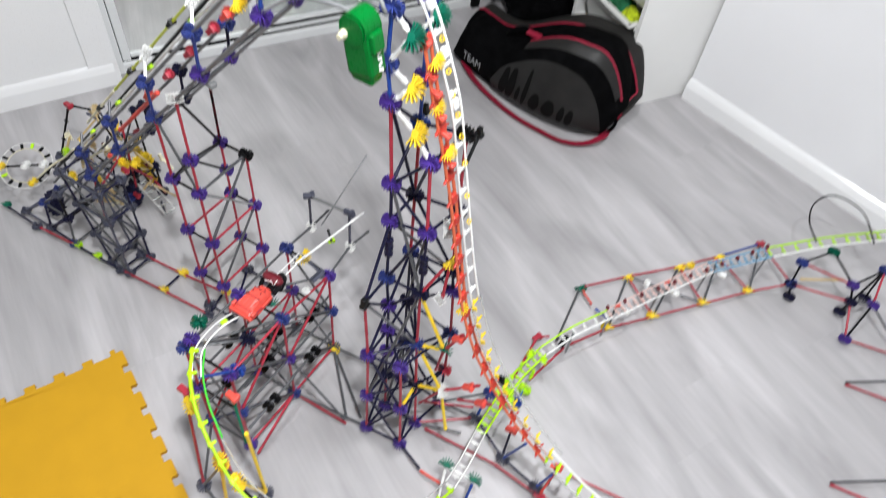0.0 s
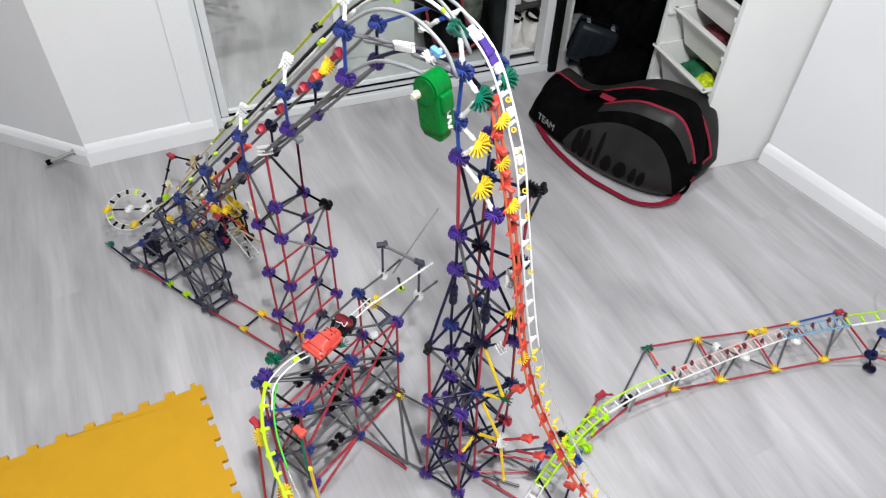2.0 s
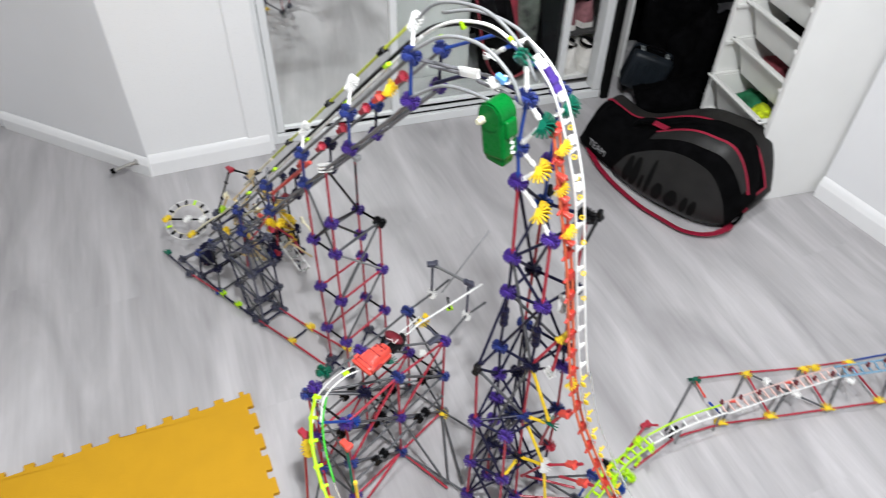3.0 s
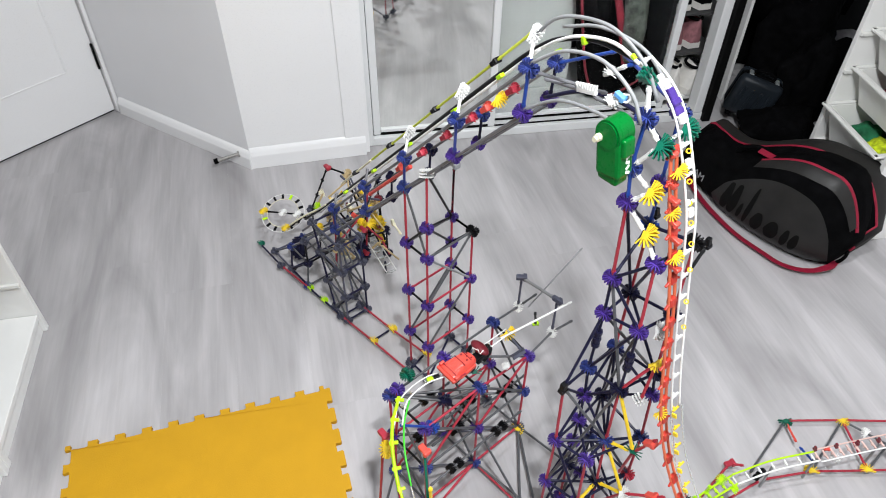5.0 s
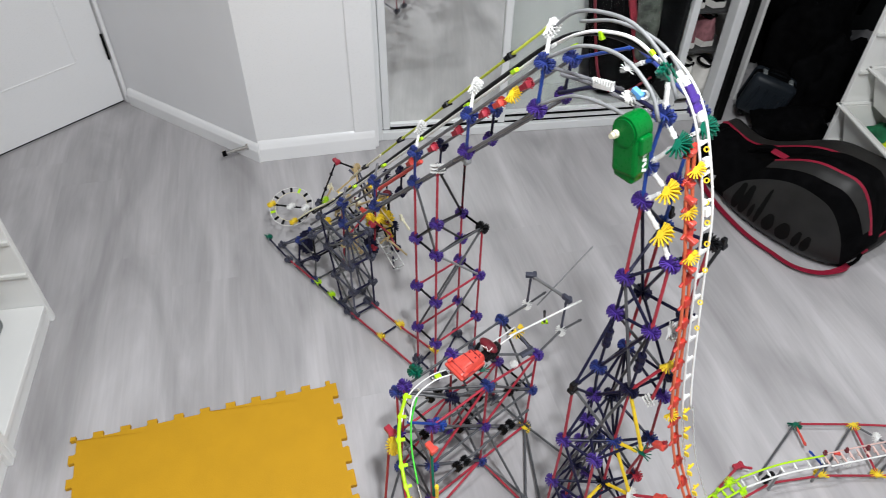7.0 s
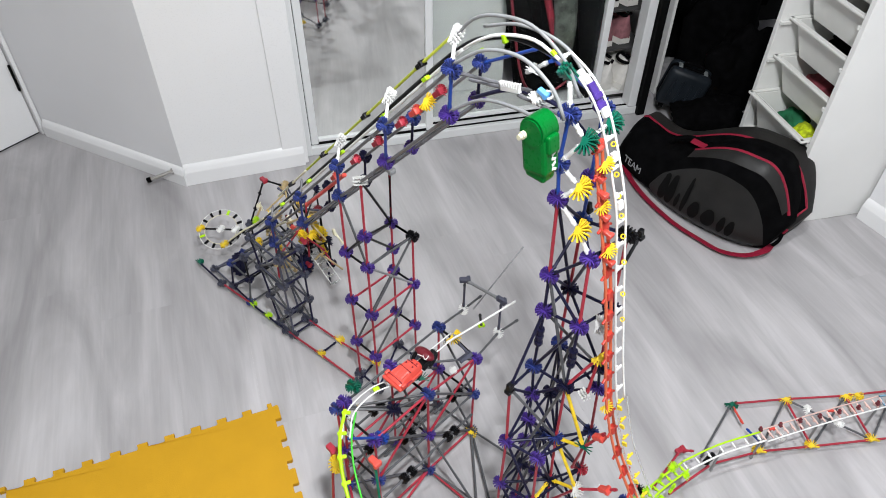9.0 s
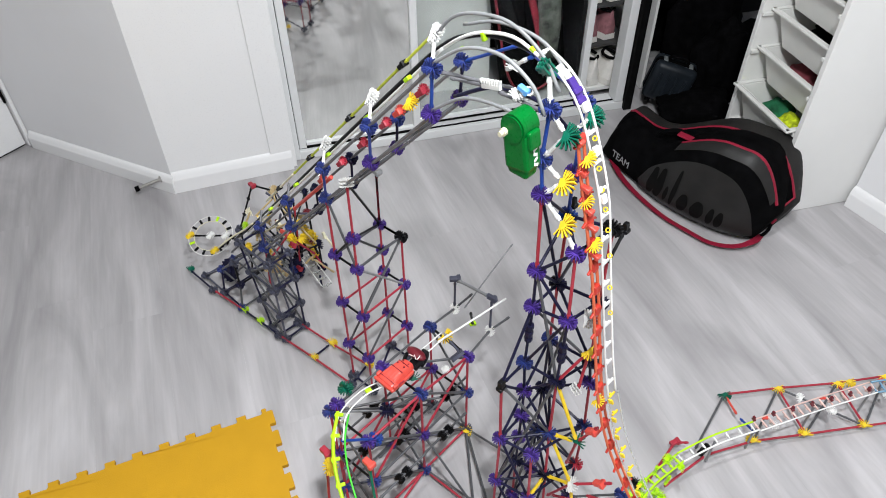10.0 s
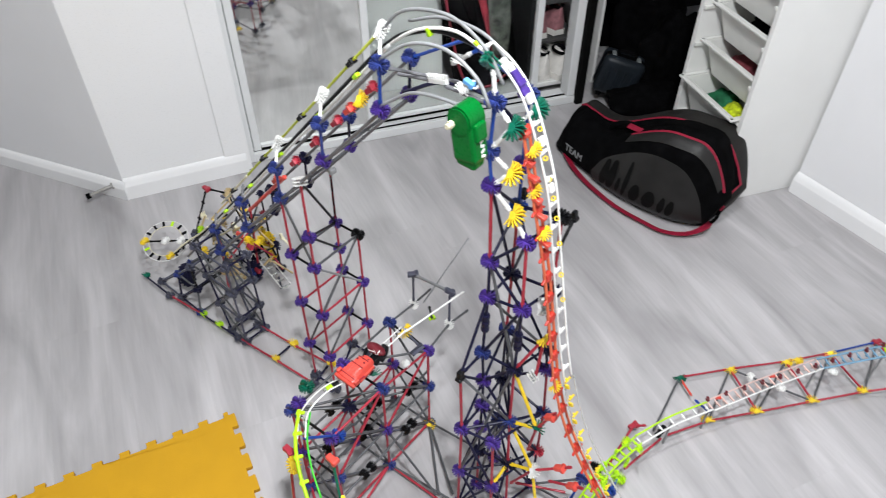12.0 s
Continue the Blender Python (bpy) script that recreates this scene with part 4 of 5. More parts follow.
rod(sw(0.245, B, lift_z(0.245)), sw(0.36, B, 1.03), "royal")
rod(sw(0.36, B, 1.03), sw(0.49, 0.04, 1.01), "blue")

# drop tower
TW, KW, NW, XW = -0.035, -0.10, -0.03, 0.045
T = [(0.492, 1.024, "blue"), (0.487, 0.943, "blue"), (0.494, 0.883, "purple"), (0.500, 0.732, "purple"), (0.501, 0.649, "purple"), (0.497, 0.496, "blue"), (0.503, 0.417, "purple"), (0.504, 0.334, "purple"), (0.503, 0.258, "purple"), (0.503, 0.165, "dark"), (0.504, 0.020, "purple")]
TP = [sw(s, TW, z) for s, z, c in T]
for p, (s, z, c) in zip(TP, T):
    node(p, c)
rods("royal", (TP[0], TP[1]), (TP[1], TP[2]))
rods("red", (TP[2], TP[3]), name="long_rod")
rods("dark", (TP[3], TP[4]), (TP[4], TP[5]), (TP[5], TP[6]), (TP[6], TP[7]), (TP[7], TP[8]), (TP[8], TP[9]))
rods("red", (TP[9], TP[10]), name="long_rod")
node((TP[4] + TP[5]) / 2 + Vector((0, 0, 0.01)), "dark", "sleeve", rz=0)
K = [sw(s, KW, z) for s, z in ((0.497, 0.493), (0.504, 0.328), (0.502, 0.168), (0.500, 0.020))]
for p, c in zip(K, ("black", "purple", "purple", "purple")):
    node(p, c, "ball" if c == "purple" else "clip", ry=90 if c == "black" else 0)
for a, b in zip(K, K[1:]):
    rod(a, b, "red", name="long_rod")
N = [sw(s, NW, z) for s, z in ((0.519, 0.992), (0.523, 0.917), (0.533, 0.845), (0.561, 0.806), (0.567, 0.659), (0.565, 0.497), (0.568, 0.335), (0.575, 0.185), (0.583, 0.020))]
for p, c in zip(N, ("green", "yellow", "yellow", "purple", "purple", "dark", "blue", "dark", "purple")):
    if c in ("green", "yellow"):
        node(p, c, "claw", rx=52, ry=12)
    else:
        node(p, c)
for a, b in ((3, 4), (5, 6), (6, 7), (7, 8)):
    rod(N[a], N[b], "red", name="long_rod")
rod(N[4], N[5], "dark")
node((N[4] + N[5]) / 2, "dark", "sleeve", rz=0)
for a, b in ((TP[0], N[0]), (N[0], TP[1]), (TP[1], N[1]), (N[1], TP[2]), (TP[2], N[2]), (N[2], N[3])):
    rod(a, b, "white", r=0.0036)
M = [sw(s, -0.09, z) for s, z in ((0.572, 0.335), (0.578, 0.178), (0.583, 0.020))]
for p in M:
    node(p, "purple")
rods("red", (M[0], M[1]), (M[1], M[2]), name="long_rod")
X = [sw(0.494, XW, z) for z in (1.0, 0.877, 0.794, 0.639, 0.49, 0.335, 0.178, 0.02)]
Y = [sw(s, XW, z) for s, z in ((0.574, 0.815), (0.578, 0.655), (0.584, 0.50), (0.592, 0.443), (0.60, 0.309), (0.60, 0.165), (0.60, 0.02))]
for p, c in zip(X, ("blue", "purple", "royal", "dark", "blue", "dark", "blue", "purple")):
    node(p, c)
for p, c in zip(Y, ("black", "dark", "dark", "purple", "blue", "red", "purple")):
    node(p, c)
rods("royal", (X[0], X[1]), (X[1], X[2]))
rods("red", (X[2], X[3]), (X[3], X[4]), (Y[0], Y[1]), (Y[1], Y[2]), (Y[3], Y[4]), (Y[4], Y[5]), name="long_rod")
rods("dark", (X[4], X[5]), (X[5], X[6]), (X[6], X[7]), (Y[2], Y[3]), (Y[5], Y[6]))
rods("dark", (TP[3], N[3]), (TP[3], N[4]), (TP[4], N[4]), (TP[4], X[3]), (TP[3], X[2]), (N[3], X[2]), (N[3], Y[0]), (N[4], Y[1]), (X[3], Y[1]), (X[3], N[3]), (X[2], Y[0]), (TP[3], X[3]),
     (TP[5], N[5]), (TP[6], N[5]), (TP[5], X[4]), (TP[5], N[4]), (K[0], TP[5]), (K[0], TP[6]), (K[0], TP[4]), (K[1], TP[6]), (K[1], TP[8]), (K[1], N[6]), (TP[7], N[6]), (TP[6], N[6]), (TP[7], M[0]), (M[0], N[6]), (K[1], M[0]),
     (K[1], M[1]), (K[2], M[1]), (K[2], TP[8]), (K[2], TP[9]), (K[2], N[7]), (M[1], N[7]), (TP[9], N[7]), (TP[8], N[6]), (N[5], Y[2]), (N[6], Y[4]), (N[6], X[4]), (N[7], Y[5]), (X[5], N[6]), (X[5], Y[4]), (X[4], Y[3]), (X[6], Y[5]), (X[6], N[7]),
     (K[3], TP[10]), (K[3], M[2]), (M[2], N[8]), (N[8], TP[10]), (K[2], M[2]), (K[3], M[1]), (TP[10], X[7]), (N[8], Y[6]), (K[3], TP[9]), (M[1], N[8]), (TP[2], X[3]), (TP[2], X[2]),
     (TP[7], X[5]), (TP[8], X[6]), (TP[6], X[4]), (M[0], Y[4]), (M[1], Y[5]), (K[1], TP[7]), (TP[9], X[6]), (N[7], M[2]), (X[5], Y[3]), (N[5], X[4]), (TP[7], X[6]), (N[6], Y[5]), (M[0], N[7]), (N[7], Y[6]), (X[6], Y[6]), (X[4], Y[2]), (X[3], Y[2]))
rods("grey", (TP[3], N[5]), (TP[4], Y[2]), (N[4], X[5]), (K[0], N[6]), (X[4], N[4]), (N[5], K[2]), (X[6], TP[10]), (N[6], TP[9]))
for p in (X[1] + Vector((0.005, 0.03, -0.08)), Y[0] + Vector((0.02, 0.03, -0.02))):
    node(p, "black", "clip", ry=80, size=0.75)
    rod(p, p + Vector((-0.02, -0.045, -0.05)), "black")

# side struts that carry the drop track
G1, G2 = sw(0.622, -0.02, 0.352), sw(0.636, -0.035, 0.232)
G0, G3 = sw(0.600, 0.0, 0.585), sw(0.598, -0.01, 0.480)
node(G1, "green", "half", rx=40)
node(G2, "white", "claw", rx=48, ry=-20, size=0.85)
node(G0, "yellow", "claw", rx=50, ry=30, size=0.85)
node(G3, "white", "claw", rx=48, ry=-150, size=0.85)
node(sw(0.585, 0.0, 0.655), "white", "claw", rx=48, ry=-30, size=0.85)
rods("yellow", (N[5], G1), (N[6], G1), (N[6], G2), (N[7], G2), (G2, sw(0.665, -0.04, 0.09)), (N[7], M[1]), r=0.0036)
rods("red", (G1, sw(0.60, 0.0, 0.22)), (G0, N[5]), (G3, G0), (G2, sw(0.585, -0.03, 0.11)), name="long_rod")
for a, b in ((G1, sw(0.655, -0.01, 0.43)), (G2, sw(0.712, -0.012, 0.30)), (sw(0.66, -0.02, 0.20), sw(0.745, -0.01, 0.25))):
    node((a * 0.35 + b * 0.65), "coral", "clip", ry=-40)
    rod(a, b, "red")

# drop track: orange spine with red ties, pale running rails with yellow hooks
spine = ((0.530, 0.983), (0.543, 0.930), (0.568, 0.841), (0.594, 0.741), (0.617, 0.626), (0.642, 0.510), (0.677, 0.412), (0.722, 0.335), (0.769, 0.272), (0.817, 0.222), (0.878, 0.171), (0.950, 0.127), (1.031, 0.094), (1.15, 0.075), (1.30, 0.07))
track([sw(s, -0.012, z) for s, z in spine[:11]], [sw(1, 0, 0) - sw(0, 0, 0)], 0.013, ("orange", "orange"), "scarlet", 0.040, 0.0028, barbs=True)
for s, z in ((0.546, 0.961), (0.554, 0.893), (0.579, 0.826), (0.64, 0.50)):
    node(sw(s, -0.015, z), "yellow", "claw", rx=55, ry=20, size=0.68)
for s, z in ((0.533, 0.983), (0.546, 0.939), (0.555, 0.916), (0.565, 0.882), (0.576, 0.856), (0.588, 0.810)):
    node(sw(s - 0.002, -0.018, z), "coral", "clip", rx=0, ry=10, size=0.62)
outer = ((0.446, 1.075), (0.482, 1.057), (0.515, 1.024), (0.544, 0.965), (0.573, 0.886), (0.592, 0.793), (0.616, 0.674), (0.636, 0.580), (0.655, 0.505))
track([sw(s, 0.006, z) for s, z in outer], [sw(1, 0, 0.3) - sw(0, 0, 0)], 0.022, ("white", "white"), "white", 0.040, 0.0019, fat=0.9)
for s, z in ((0.541, 0.981), (0.555, 0.938), (0.565, 0.906), (0.576, 0.877), (0.586, 0.844), (0.597, 0.80), (0.608, 0.74), (0.618, 0.69)):
    node(sw(s, 0.006, z), "yellow", "ring", rx=55, size=0.6)
for s, z, a in ((0.475, 1.058, 35), (0.484, 1.054, 40), (0.519, 1.020, 55), (0.546, 0.963, 70), (0.570, 0.893, 72)):
    node(sw(s, 0.006, z), "white", "bead", ry=a)
node(sw(0.497, 0.006, 1.042), "purple", "clip", ry=46, size=0.95)
node(sw(0.505, 0.006, 1.032), "purple", "clip", ry=54, size=0.95)
node(sw(0.511, 0.04, 0.984), "green", "claw", rx=50, ry=10)
rod(sw(0.511, 0.04, 0.984), sw(0.505, -0.01, 0.975), "white", trim=0.004)
node(sw(0.481, -0.03, 1.076), "green", "claw", rx=52, ry=170, size=0.9)
rod(sw(0.481, -0.03, 1.076), TP[0], "white", r=0.0036)
track([sw(s + 0.018, -0.004, z + 0.012) for s, z in spine[5:11]], [Vector((0.4, -0.2, 0.9))], 0.030, ("clear", "clear"), "yellow", 0.036, 0.0020, hooks=True, fat=0.55)
track([sw(s, -0.008, z + 0.006) for s, z in spine[10:]], [Vector((0, 0, 1))], 0.030, ("white", "clear"), "lime", 0.03, 0.0026)

# motor on the tower
bm = bmesh.new()
add_box(bm, (0.050, 0.042, 0.066), pose(0.0, 0, -0.016), 0.007)
add_cyl(bm, 0.0252, 0.041, pose(0, 0, 0.022, 90), 32)
add_cyl(bm, 0.0215, 0.046, pose(0, 0, 0.022, 90), 32)
add_box(bm, (0.042, 0.034, 0.020), pose(-0.002, 0, -0.050, 0, 10), 0.006)
add_box(bm, (0.012, 0.030, 0.030), pose(0.026, 0, 0.004), 0.004)
MOTM = Matrix.Translation(sw(0.488, -0.088, 1.004)) @ pose(0, 0, 0, 0, -10, -27) @ Matrix.Diagonal((0.77, 0.74, 0.86, 1))
mb = part("housing", bm, P["motor"], COASTER, "green plastic gear-motor housing")
mb.name = "gear_motor"
mb.matrix_world = MOTM
kb = bmesh.new()
add_cyl(kb, 0.0065, 0.012, pose(-0.014, -0.025, 0.018, 90), 12)
add_cyl(kb, 0.0045, 0.008, pose(-0.014, -0.034, 0.018, 90), 12)
part("axle_knob", kb, P["cream"], mb, "cream axle knob")
for i in range(4):
    part("print_mark", box((0.0016, 0.011, 0.0050), pose(0.0254, 0.004, -0.040 + 0.0086 * i, 24 if i % 2 else -18), 0.0006), P["white"], mb, "white printed mark")

# left support tower
LEV = (0.02, 0.151, 0.303, 0.456)
cols = {"a": (-0.554, 1.140), "b": (-0.491, 1.110), "c": (-0.495, 1.262), "d": (-0.433, 1.234)}
LT = {k: [Vector((*v, z)) for z in LEV] for k, v in cols.items()}
for k, ps in LT.items():
    for i, p in enumerate(ps):
        node(p, "slate" if i == 0 else ("black" if (k == "d" and i == 3) else "purple"), "ball")
    for p, q in zip(ps, ps[1:]):
        rod(p, q, "red", name="long_rod")
tops = {"a": Vector((-0.554, 1.140, 0.617)), "b": Vector((-0.490, 1.111, 0.690)), "c": Vector((-0.492, 1.262, 0.607))}
node(Vector((-0.491, 1.110, 0.546)), "purple")
node(tops["b"], "white", "stack", rx=-28, rz=24)
node(tops["c"], "silver", "clip")
node(Vector((-0.494, 1.262, 0.375)), "purple")
for k in "abc":
    rod(LT[k][3], tops[k], "red", name="long_rod")
for i, z in enumerate(LEV[1:], 1):
    rods("black", (LT["a"][i], LT["b"][i]), (LT["c"][i], LT["d"][i]))
    rods("red" if i < 3 else "grey", (LT["a"][i], LT["c"][i]), (LT["b"][i], LT["d"][i]), name="long_rod")
mid1, mid2 = Vector((-0.491, 1.110, 0.546)), Vector((-0.494, 1.262, 0.375))
rods("black", (LT["a"][3], mid1), (mid1, LT["c"][3]), (LT["c"][3], LT["d"][3]), (LT["b"][3], mid2), (mid2, LT["d"][3]), (mid1, mid2), (tops["c"], LT["c"][3]), (tops["b"], LT["c"][3]))
rods("silver", (LT["b"][3], LT["d"][2]))
rods("grey", (tops["a"], LT["b"][3]), (LT["b"][1], LT["d"][2]), (LT["b"][2], LT["d"][3]), (LT["a"][1], LT["c"][2]))
rods("dark", (LT["a"][0], LT["b"][0]), (LT["c"][0], LT["d"][0]), (LT["b"][0], LT["c"][0]))

# ground rails from the tower back to the lift station
GA = [sw(s, w, 0.02) for s, w in ((-0.668, -0.139), (-0.543, -0.138), (-0.410, -0.123), (-0.343, -0.118), (-0.261, -0.111), (-0.131, -0.096), (0.01, -0.083))]
GB = [sw(s, w, 0.02) for s, w in ((-0.258, -0.045), (-0.133, -0.032), (-0.007, -0.013))]
for p, c in zip(GA, ("green", "slate", "lime", "lime", "slate", "yellow", "slate")):
    node(p, c, "half" if c in ("lime", "yellow", "green") else "ball", size=0.85)
for p, c in zip(GB, ("slate", "yellow", "yellow")):
    node(p, c, "half" if c == "yellow" else "ball")
rods("red", (GA[1], GA[2]), (GA[4], GA[5]), (GA[5], GA[6]), (GB[0], GB[1]), (GB[1], GB[2]), name="long_rod")
rods("dark", (GA[0], GA[1]), (GA[2], GA[3]), (GA[3], GA[4]), (GA[5], GB[1]), (GA[4], GB[0]), (GA[6], GB[2]))

# lift station: a tangle of dark rods round the lower end of the lift
ST = {}
for i, s in enumerate((-0.30, -0.235)):
    for j, w in enumerate((-0.105, -0.04)):
        for k, z in enumerate((0.02, 0.115, 0.21, 0.30)):
            ST[i, j, k] = sw(s - 0.02 * k * (i == 0), w, z)
            node(ST[i, j, k], "slate", size=0.86)
for (i, j, k), p in ST.items():
    if k < 3:
        rod(p, ST[i, j, k + 1], "slate" if (i + j) % 2 else "dark")
        rod(p, ST[1 - i, j, k + 1], "grey")
    if j == 0:
        rod(p, ST[i, 1, k], "dark")
    if i == 0:
        rod(p, ST[1, j, k], "slate")
SB = {}
for i, s in enumerate((-0.61, -0.51, -0.42)):
    for j, w in enumerate((-0.12, -0.02, 0.09)):
        for k in range(1 + min(2, i)):
            z = 0.02 + 0.085 * k
            SB[i, j, k] = sw(s, w + (0.012 if k else 0), z)
            node(SB[i, j, k], ("slate", "slate", "blue", "dark")[(i + 2 * j + k) % 4], size=0.86)
for (i, j, k), p in SB.items():
    for d in ((1, 0, 0), (0, 1, 0), (0, 0, 1), (1, 0, 1)):
        q = SB.get((i + d[0], j + d[1], k + d[2]))
        if q is not None and (d != (0, 1, 1) or (i + k) % 2):
            rod(p, q, ("slate", "dark", "grey", "black")[(i + 2 * j + k) % 4])
for (i, j, w) in ((3, 1, 0), (3, 2, 0)):
    rod(SB[2, j, 2], ST[0, 1, 3 if j == 1 else 2], "red", name="long_rod")
    rod(SB[2, j, 0], SB[2, j, 2] + Vector((0.01, 0, 0.08)), "red", name="long_rod")
for s, w, z, c, kind in ((-0.50, 0.04, 0.20, "cream", "flat"), (-0.44, 0.03, 0.235, "tan", "half"), (-0.47, 0.16, 0.11, "yellow", "ball"), (-0.45, 0.155, 0.09, "yellow", "flat"), (-0.425, 0.15, 0.12, "yellow", "flat"),
                         (-0.40, -0.01, 0.17, "yellow", "half"), (-0.37, -0.04, 0.16, "tan", "flat"), (-0.43, -0.05, 0.20, "yellow", "half"), (-0.35, 0.02, 0.26, "coral", "clip"), (-0.33, 0.03, 0.22, "red", "clip"), (-0.40, 0.075, 0.05, "red", "clip"), (-0.56, 0.02, 0.155, "lime", "flat"), (-0.41, 0.06, 0.045, "blue", "ball")):
    node(sw(s, w, z), c, kind, rx=55, size=0.85)
for k, (s, w, z) in enumerate(((-0.40, 0.10, 0.15), (-0.43, 0.12, 0.17), (-0.38, 0.06, 0.19), (-0.49, 0.09, 0.16), (-0.52, 0.05, 0.18), (-0.36, 0.10, 0.10), (-0.41, 0.14, 0.06), (-0.47, 0.02, 0.12))):
    node(sw(s, w, z), ("yellow", "tan", "yellow", "cream")[k % 4], ("flat", "bead", "ball", "clip")[k % 4], rx=30 + 20 * k, ry=15 * k)
    rod(sw(s, w, z), sw(s + 0.05, w + 0.02 * (k % 3), max(0.02, z - 0.06)), ("black", "tan", "red", "black")[k % 4])
rng = random.Random(12)
for k in range(34):
    p = sw(rng.uniform(-0.56, -0.34), rng.uniform(0.0, 0.17), rng.uniform(0.05, 0.24))
    q = p + Vector((rng.uniform(-0.05, 0.05), rng.uniform(-0.03, 0.03), rng.uniform(-0.04, 0.04)))
    rod(p, q, ("tan", "cream", "black", "tan", "slate", "yellow")[k % 6], trim=0.0, r=0.0034)
    if k % 2:
        node(p, ("cream", "tan", "yellow", "maroon", "tan")[k % 5], ("half", "clip", "stack")[k % 3], rx=40 + 31 * k, ry=17 * k, size=0.8)
# gears of the drive
for s, w, z, c, r in ((-0.45, 0.16, 0.075, "yellow", 0.026), (-0.40, 0.00, 0.12, "tan", 0.020), (-0.545, -0.07, 0.05, "dark", 0.030), (-0.42, 0.075, 0.035, "dark", 0.026)):
    bm = bmesh.new()
    gm = Matrix.Translation(sw(s, w, z)) @ pose(0, 0, 0, 62, 0, -20)
    add_cyl(bm, r, 0.010, gm, 24)
    add_cyl(bm, r * 0.4, 0.018, gm, 14)
    for k in range(16):
        add_box(bm, (0.006, 0.004, 0.010), gm @ pose(0, 0, 0, 0, 0, 22.5 * k) @ pose(r + 0.0025, 0, 0))
    part("gear_wheel", bm, P[c], COASTER)
# frame with the red corner, tan panel behind
Ra, Rb, Rc, Rd = sw(-0.62, 0.03, 0.10), sw(-0.600, 0.093, 0.245), sw(-0.545, 0.125, 0.235), sw(-0.53, 0.16, 0.02)
node(Rb, "red", "clip")
node(Rc, "tan", "flat", rx=40)
node(Ra, "slate", "ball")
node(Rd, "dark")
rods("black", (Ra, Rb), (Rb, Rc), (Rc, Rd), (Ra, sw(-0.62, 0.03, 0.02)), (sw(-0.477, 0.124, 0.02), sw(-0.50, 0.16, 0.21)))
node(sw(-0.477, 0.124, 0.015), "dark")
for f in (0.35, 0.7):
    node(Ra.lerp(Rb, f), "black", "bead", ry=60, size=0.8)
rod(Rc, sw(-0.50, 0.10, 0.21), "tan", trim=0.004)
rod(Rc + Vector((0.006, -0.01, -0.015)), sw(-0.56, 0.06, 0.17), "tan", trim=0.0)
rod(Ra, sw(-0.545, 0.03, 0.16), "black")
# turning wheel of pale track at the foot of the lift
wheel_c, wheel_r = sw(-0.664, -0.046, 0.098), 0.066
WM = Matrix.Translation(wheel_c) @ Vector((0.10, -0.36, 0.93)).to_track_quat("Z", "Y").to_matrix().to_4x4()
for r, c in ((wheel_r, "white"), (wheel_r - 0.017, "cream")):
    pts = [WM @ Vector((r * math.cos(2 * math.pi * k / 48), r * math.sin(2 * math.pi * k / 48), 0)) for k in range(49)]
    part("rail", tube(pts, 0.0014, 6), P[c], COASTER, smooth=True)
for k in range(14):
    part("tie", box((0.016, 0.007, 0.003), WM @ pose(0, 0, 0, 0, 0, 360 / 14 * k) @ pose(wheel_r - 0.0085, 0, 0)), P["lime" if k in (3, 8) else "black"], COASTER)
for q in ((0.0, 0.0), (0.045, 0.0), (-0.062, 0.0), (0.02, -0.05)):
    node(WM @ Vector((q[0], q[1], 0.003)), "white" if q[1] == 0 and q[0] > -0.05 else "yellow", "flat", rx=15, size=0.8)
rod(WM @ Vector((-0.06, 0, 0)), WM @ Vector((0.075, 0, 0)), "black")
track([sw(s, w, z) for s, w, z in ((-0.60, -0.05, 0.10), (-0.55, -0.02, 0.155), (-0.50, 0.0, 0.20), (-0.44, 0.0, 0.26))], [Vector((-0.5, 0.3, 0.8))], 0.03, ("white", "cream"), "black", 0.03)
track([Vector((x, y, 0.055)) for x, y in ((-0.905, 1.545), (-0.865, 1.505), (-0.80, 1.45), (-0.735, 1.395))], [Vector((0, 0, 1))], 0.030, ("white", "white"), "clear", 0.022, 0.0018)
for x, y in ((-0.88, 1.52), (-0.77, 1.425)):
    rod(Vector((x, y, 0.052)), Vector((x, y, 0.004)), "dark", trim=0.0)
for x, y, z in ((-0.835, 1.535, 0.18), (-0.875, 1.60, 0.20), (-0.80, 1.50, 0.10)):
    node(Vector((x, y, 0.012)), "dark")
    rod(Vector((x, y, 0.012)), Vector((x, y, z)), "black", trim=0.006)
    node(Vector((x, y, z)), "dark", "half", rx=60)
    rod(Vector((x, y, z)), sw(-0.36, 0.06, z + 0.05), "black")

# front stand under the train
U, V = Vector((-0.098, 0.043, 0)), Vector((0.064, 0.133, 0))
E0 = Vector((-0.232, 1.066, 0))
SC = {}
for i in range(2):
    for j in range(3):
        for k, z in enumerate((0.02, 0.17, 0.32)):
            if (i, j, k) == (0, 0, 2):
                z = 0.30
            SC[i, j, k] = E0 + U * i - V * j + Vector((0, 0, z))
            node(SC[i, j, k], "slate" if k == 0 and j == 0 else ("blue" if (i + j + k) % 2 else "purple"))
for (i, j, k), p in SC.items():
    if k < 2:
        rod(p, SC[i, j, k + 1], "red", name="long_rod")
    if i == 0:
        rod(p, SC[1, j, k], "black" if k else "grey")
        if k < 2:
            rod(p, SC[1, j, k + 1], "grey")
    if j < 2:
        rod(p, SC[i, j + 1, k], "red" if (i + k) % 2 == 0 else "grey", name="long_rod")
        if k < 2:
            rod(p, SC[i, j + 1, k + 1], "grey")
            if (i + k) % 2:
                rod(SC[i, j + 1, k], SC[i, j, k + 1], "red", name="long_rod")
    if i == 0 and j < 2:
        rod(p, SC[1, j + 1, k], "grey" if k else "slate")
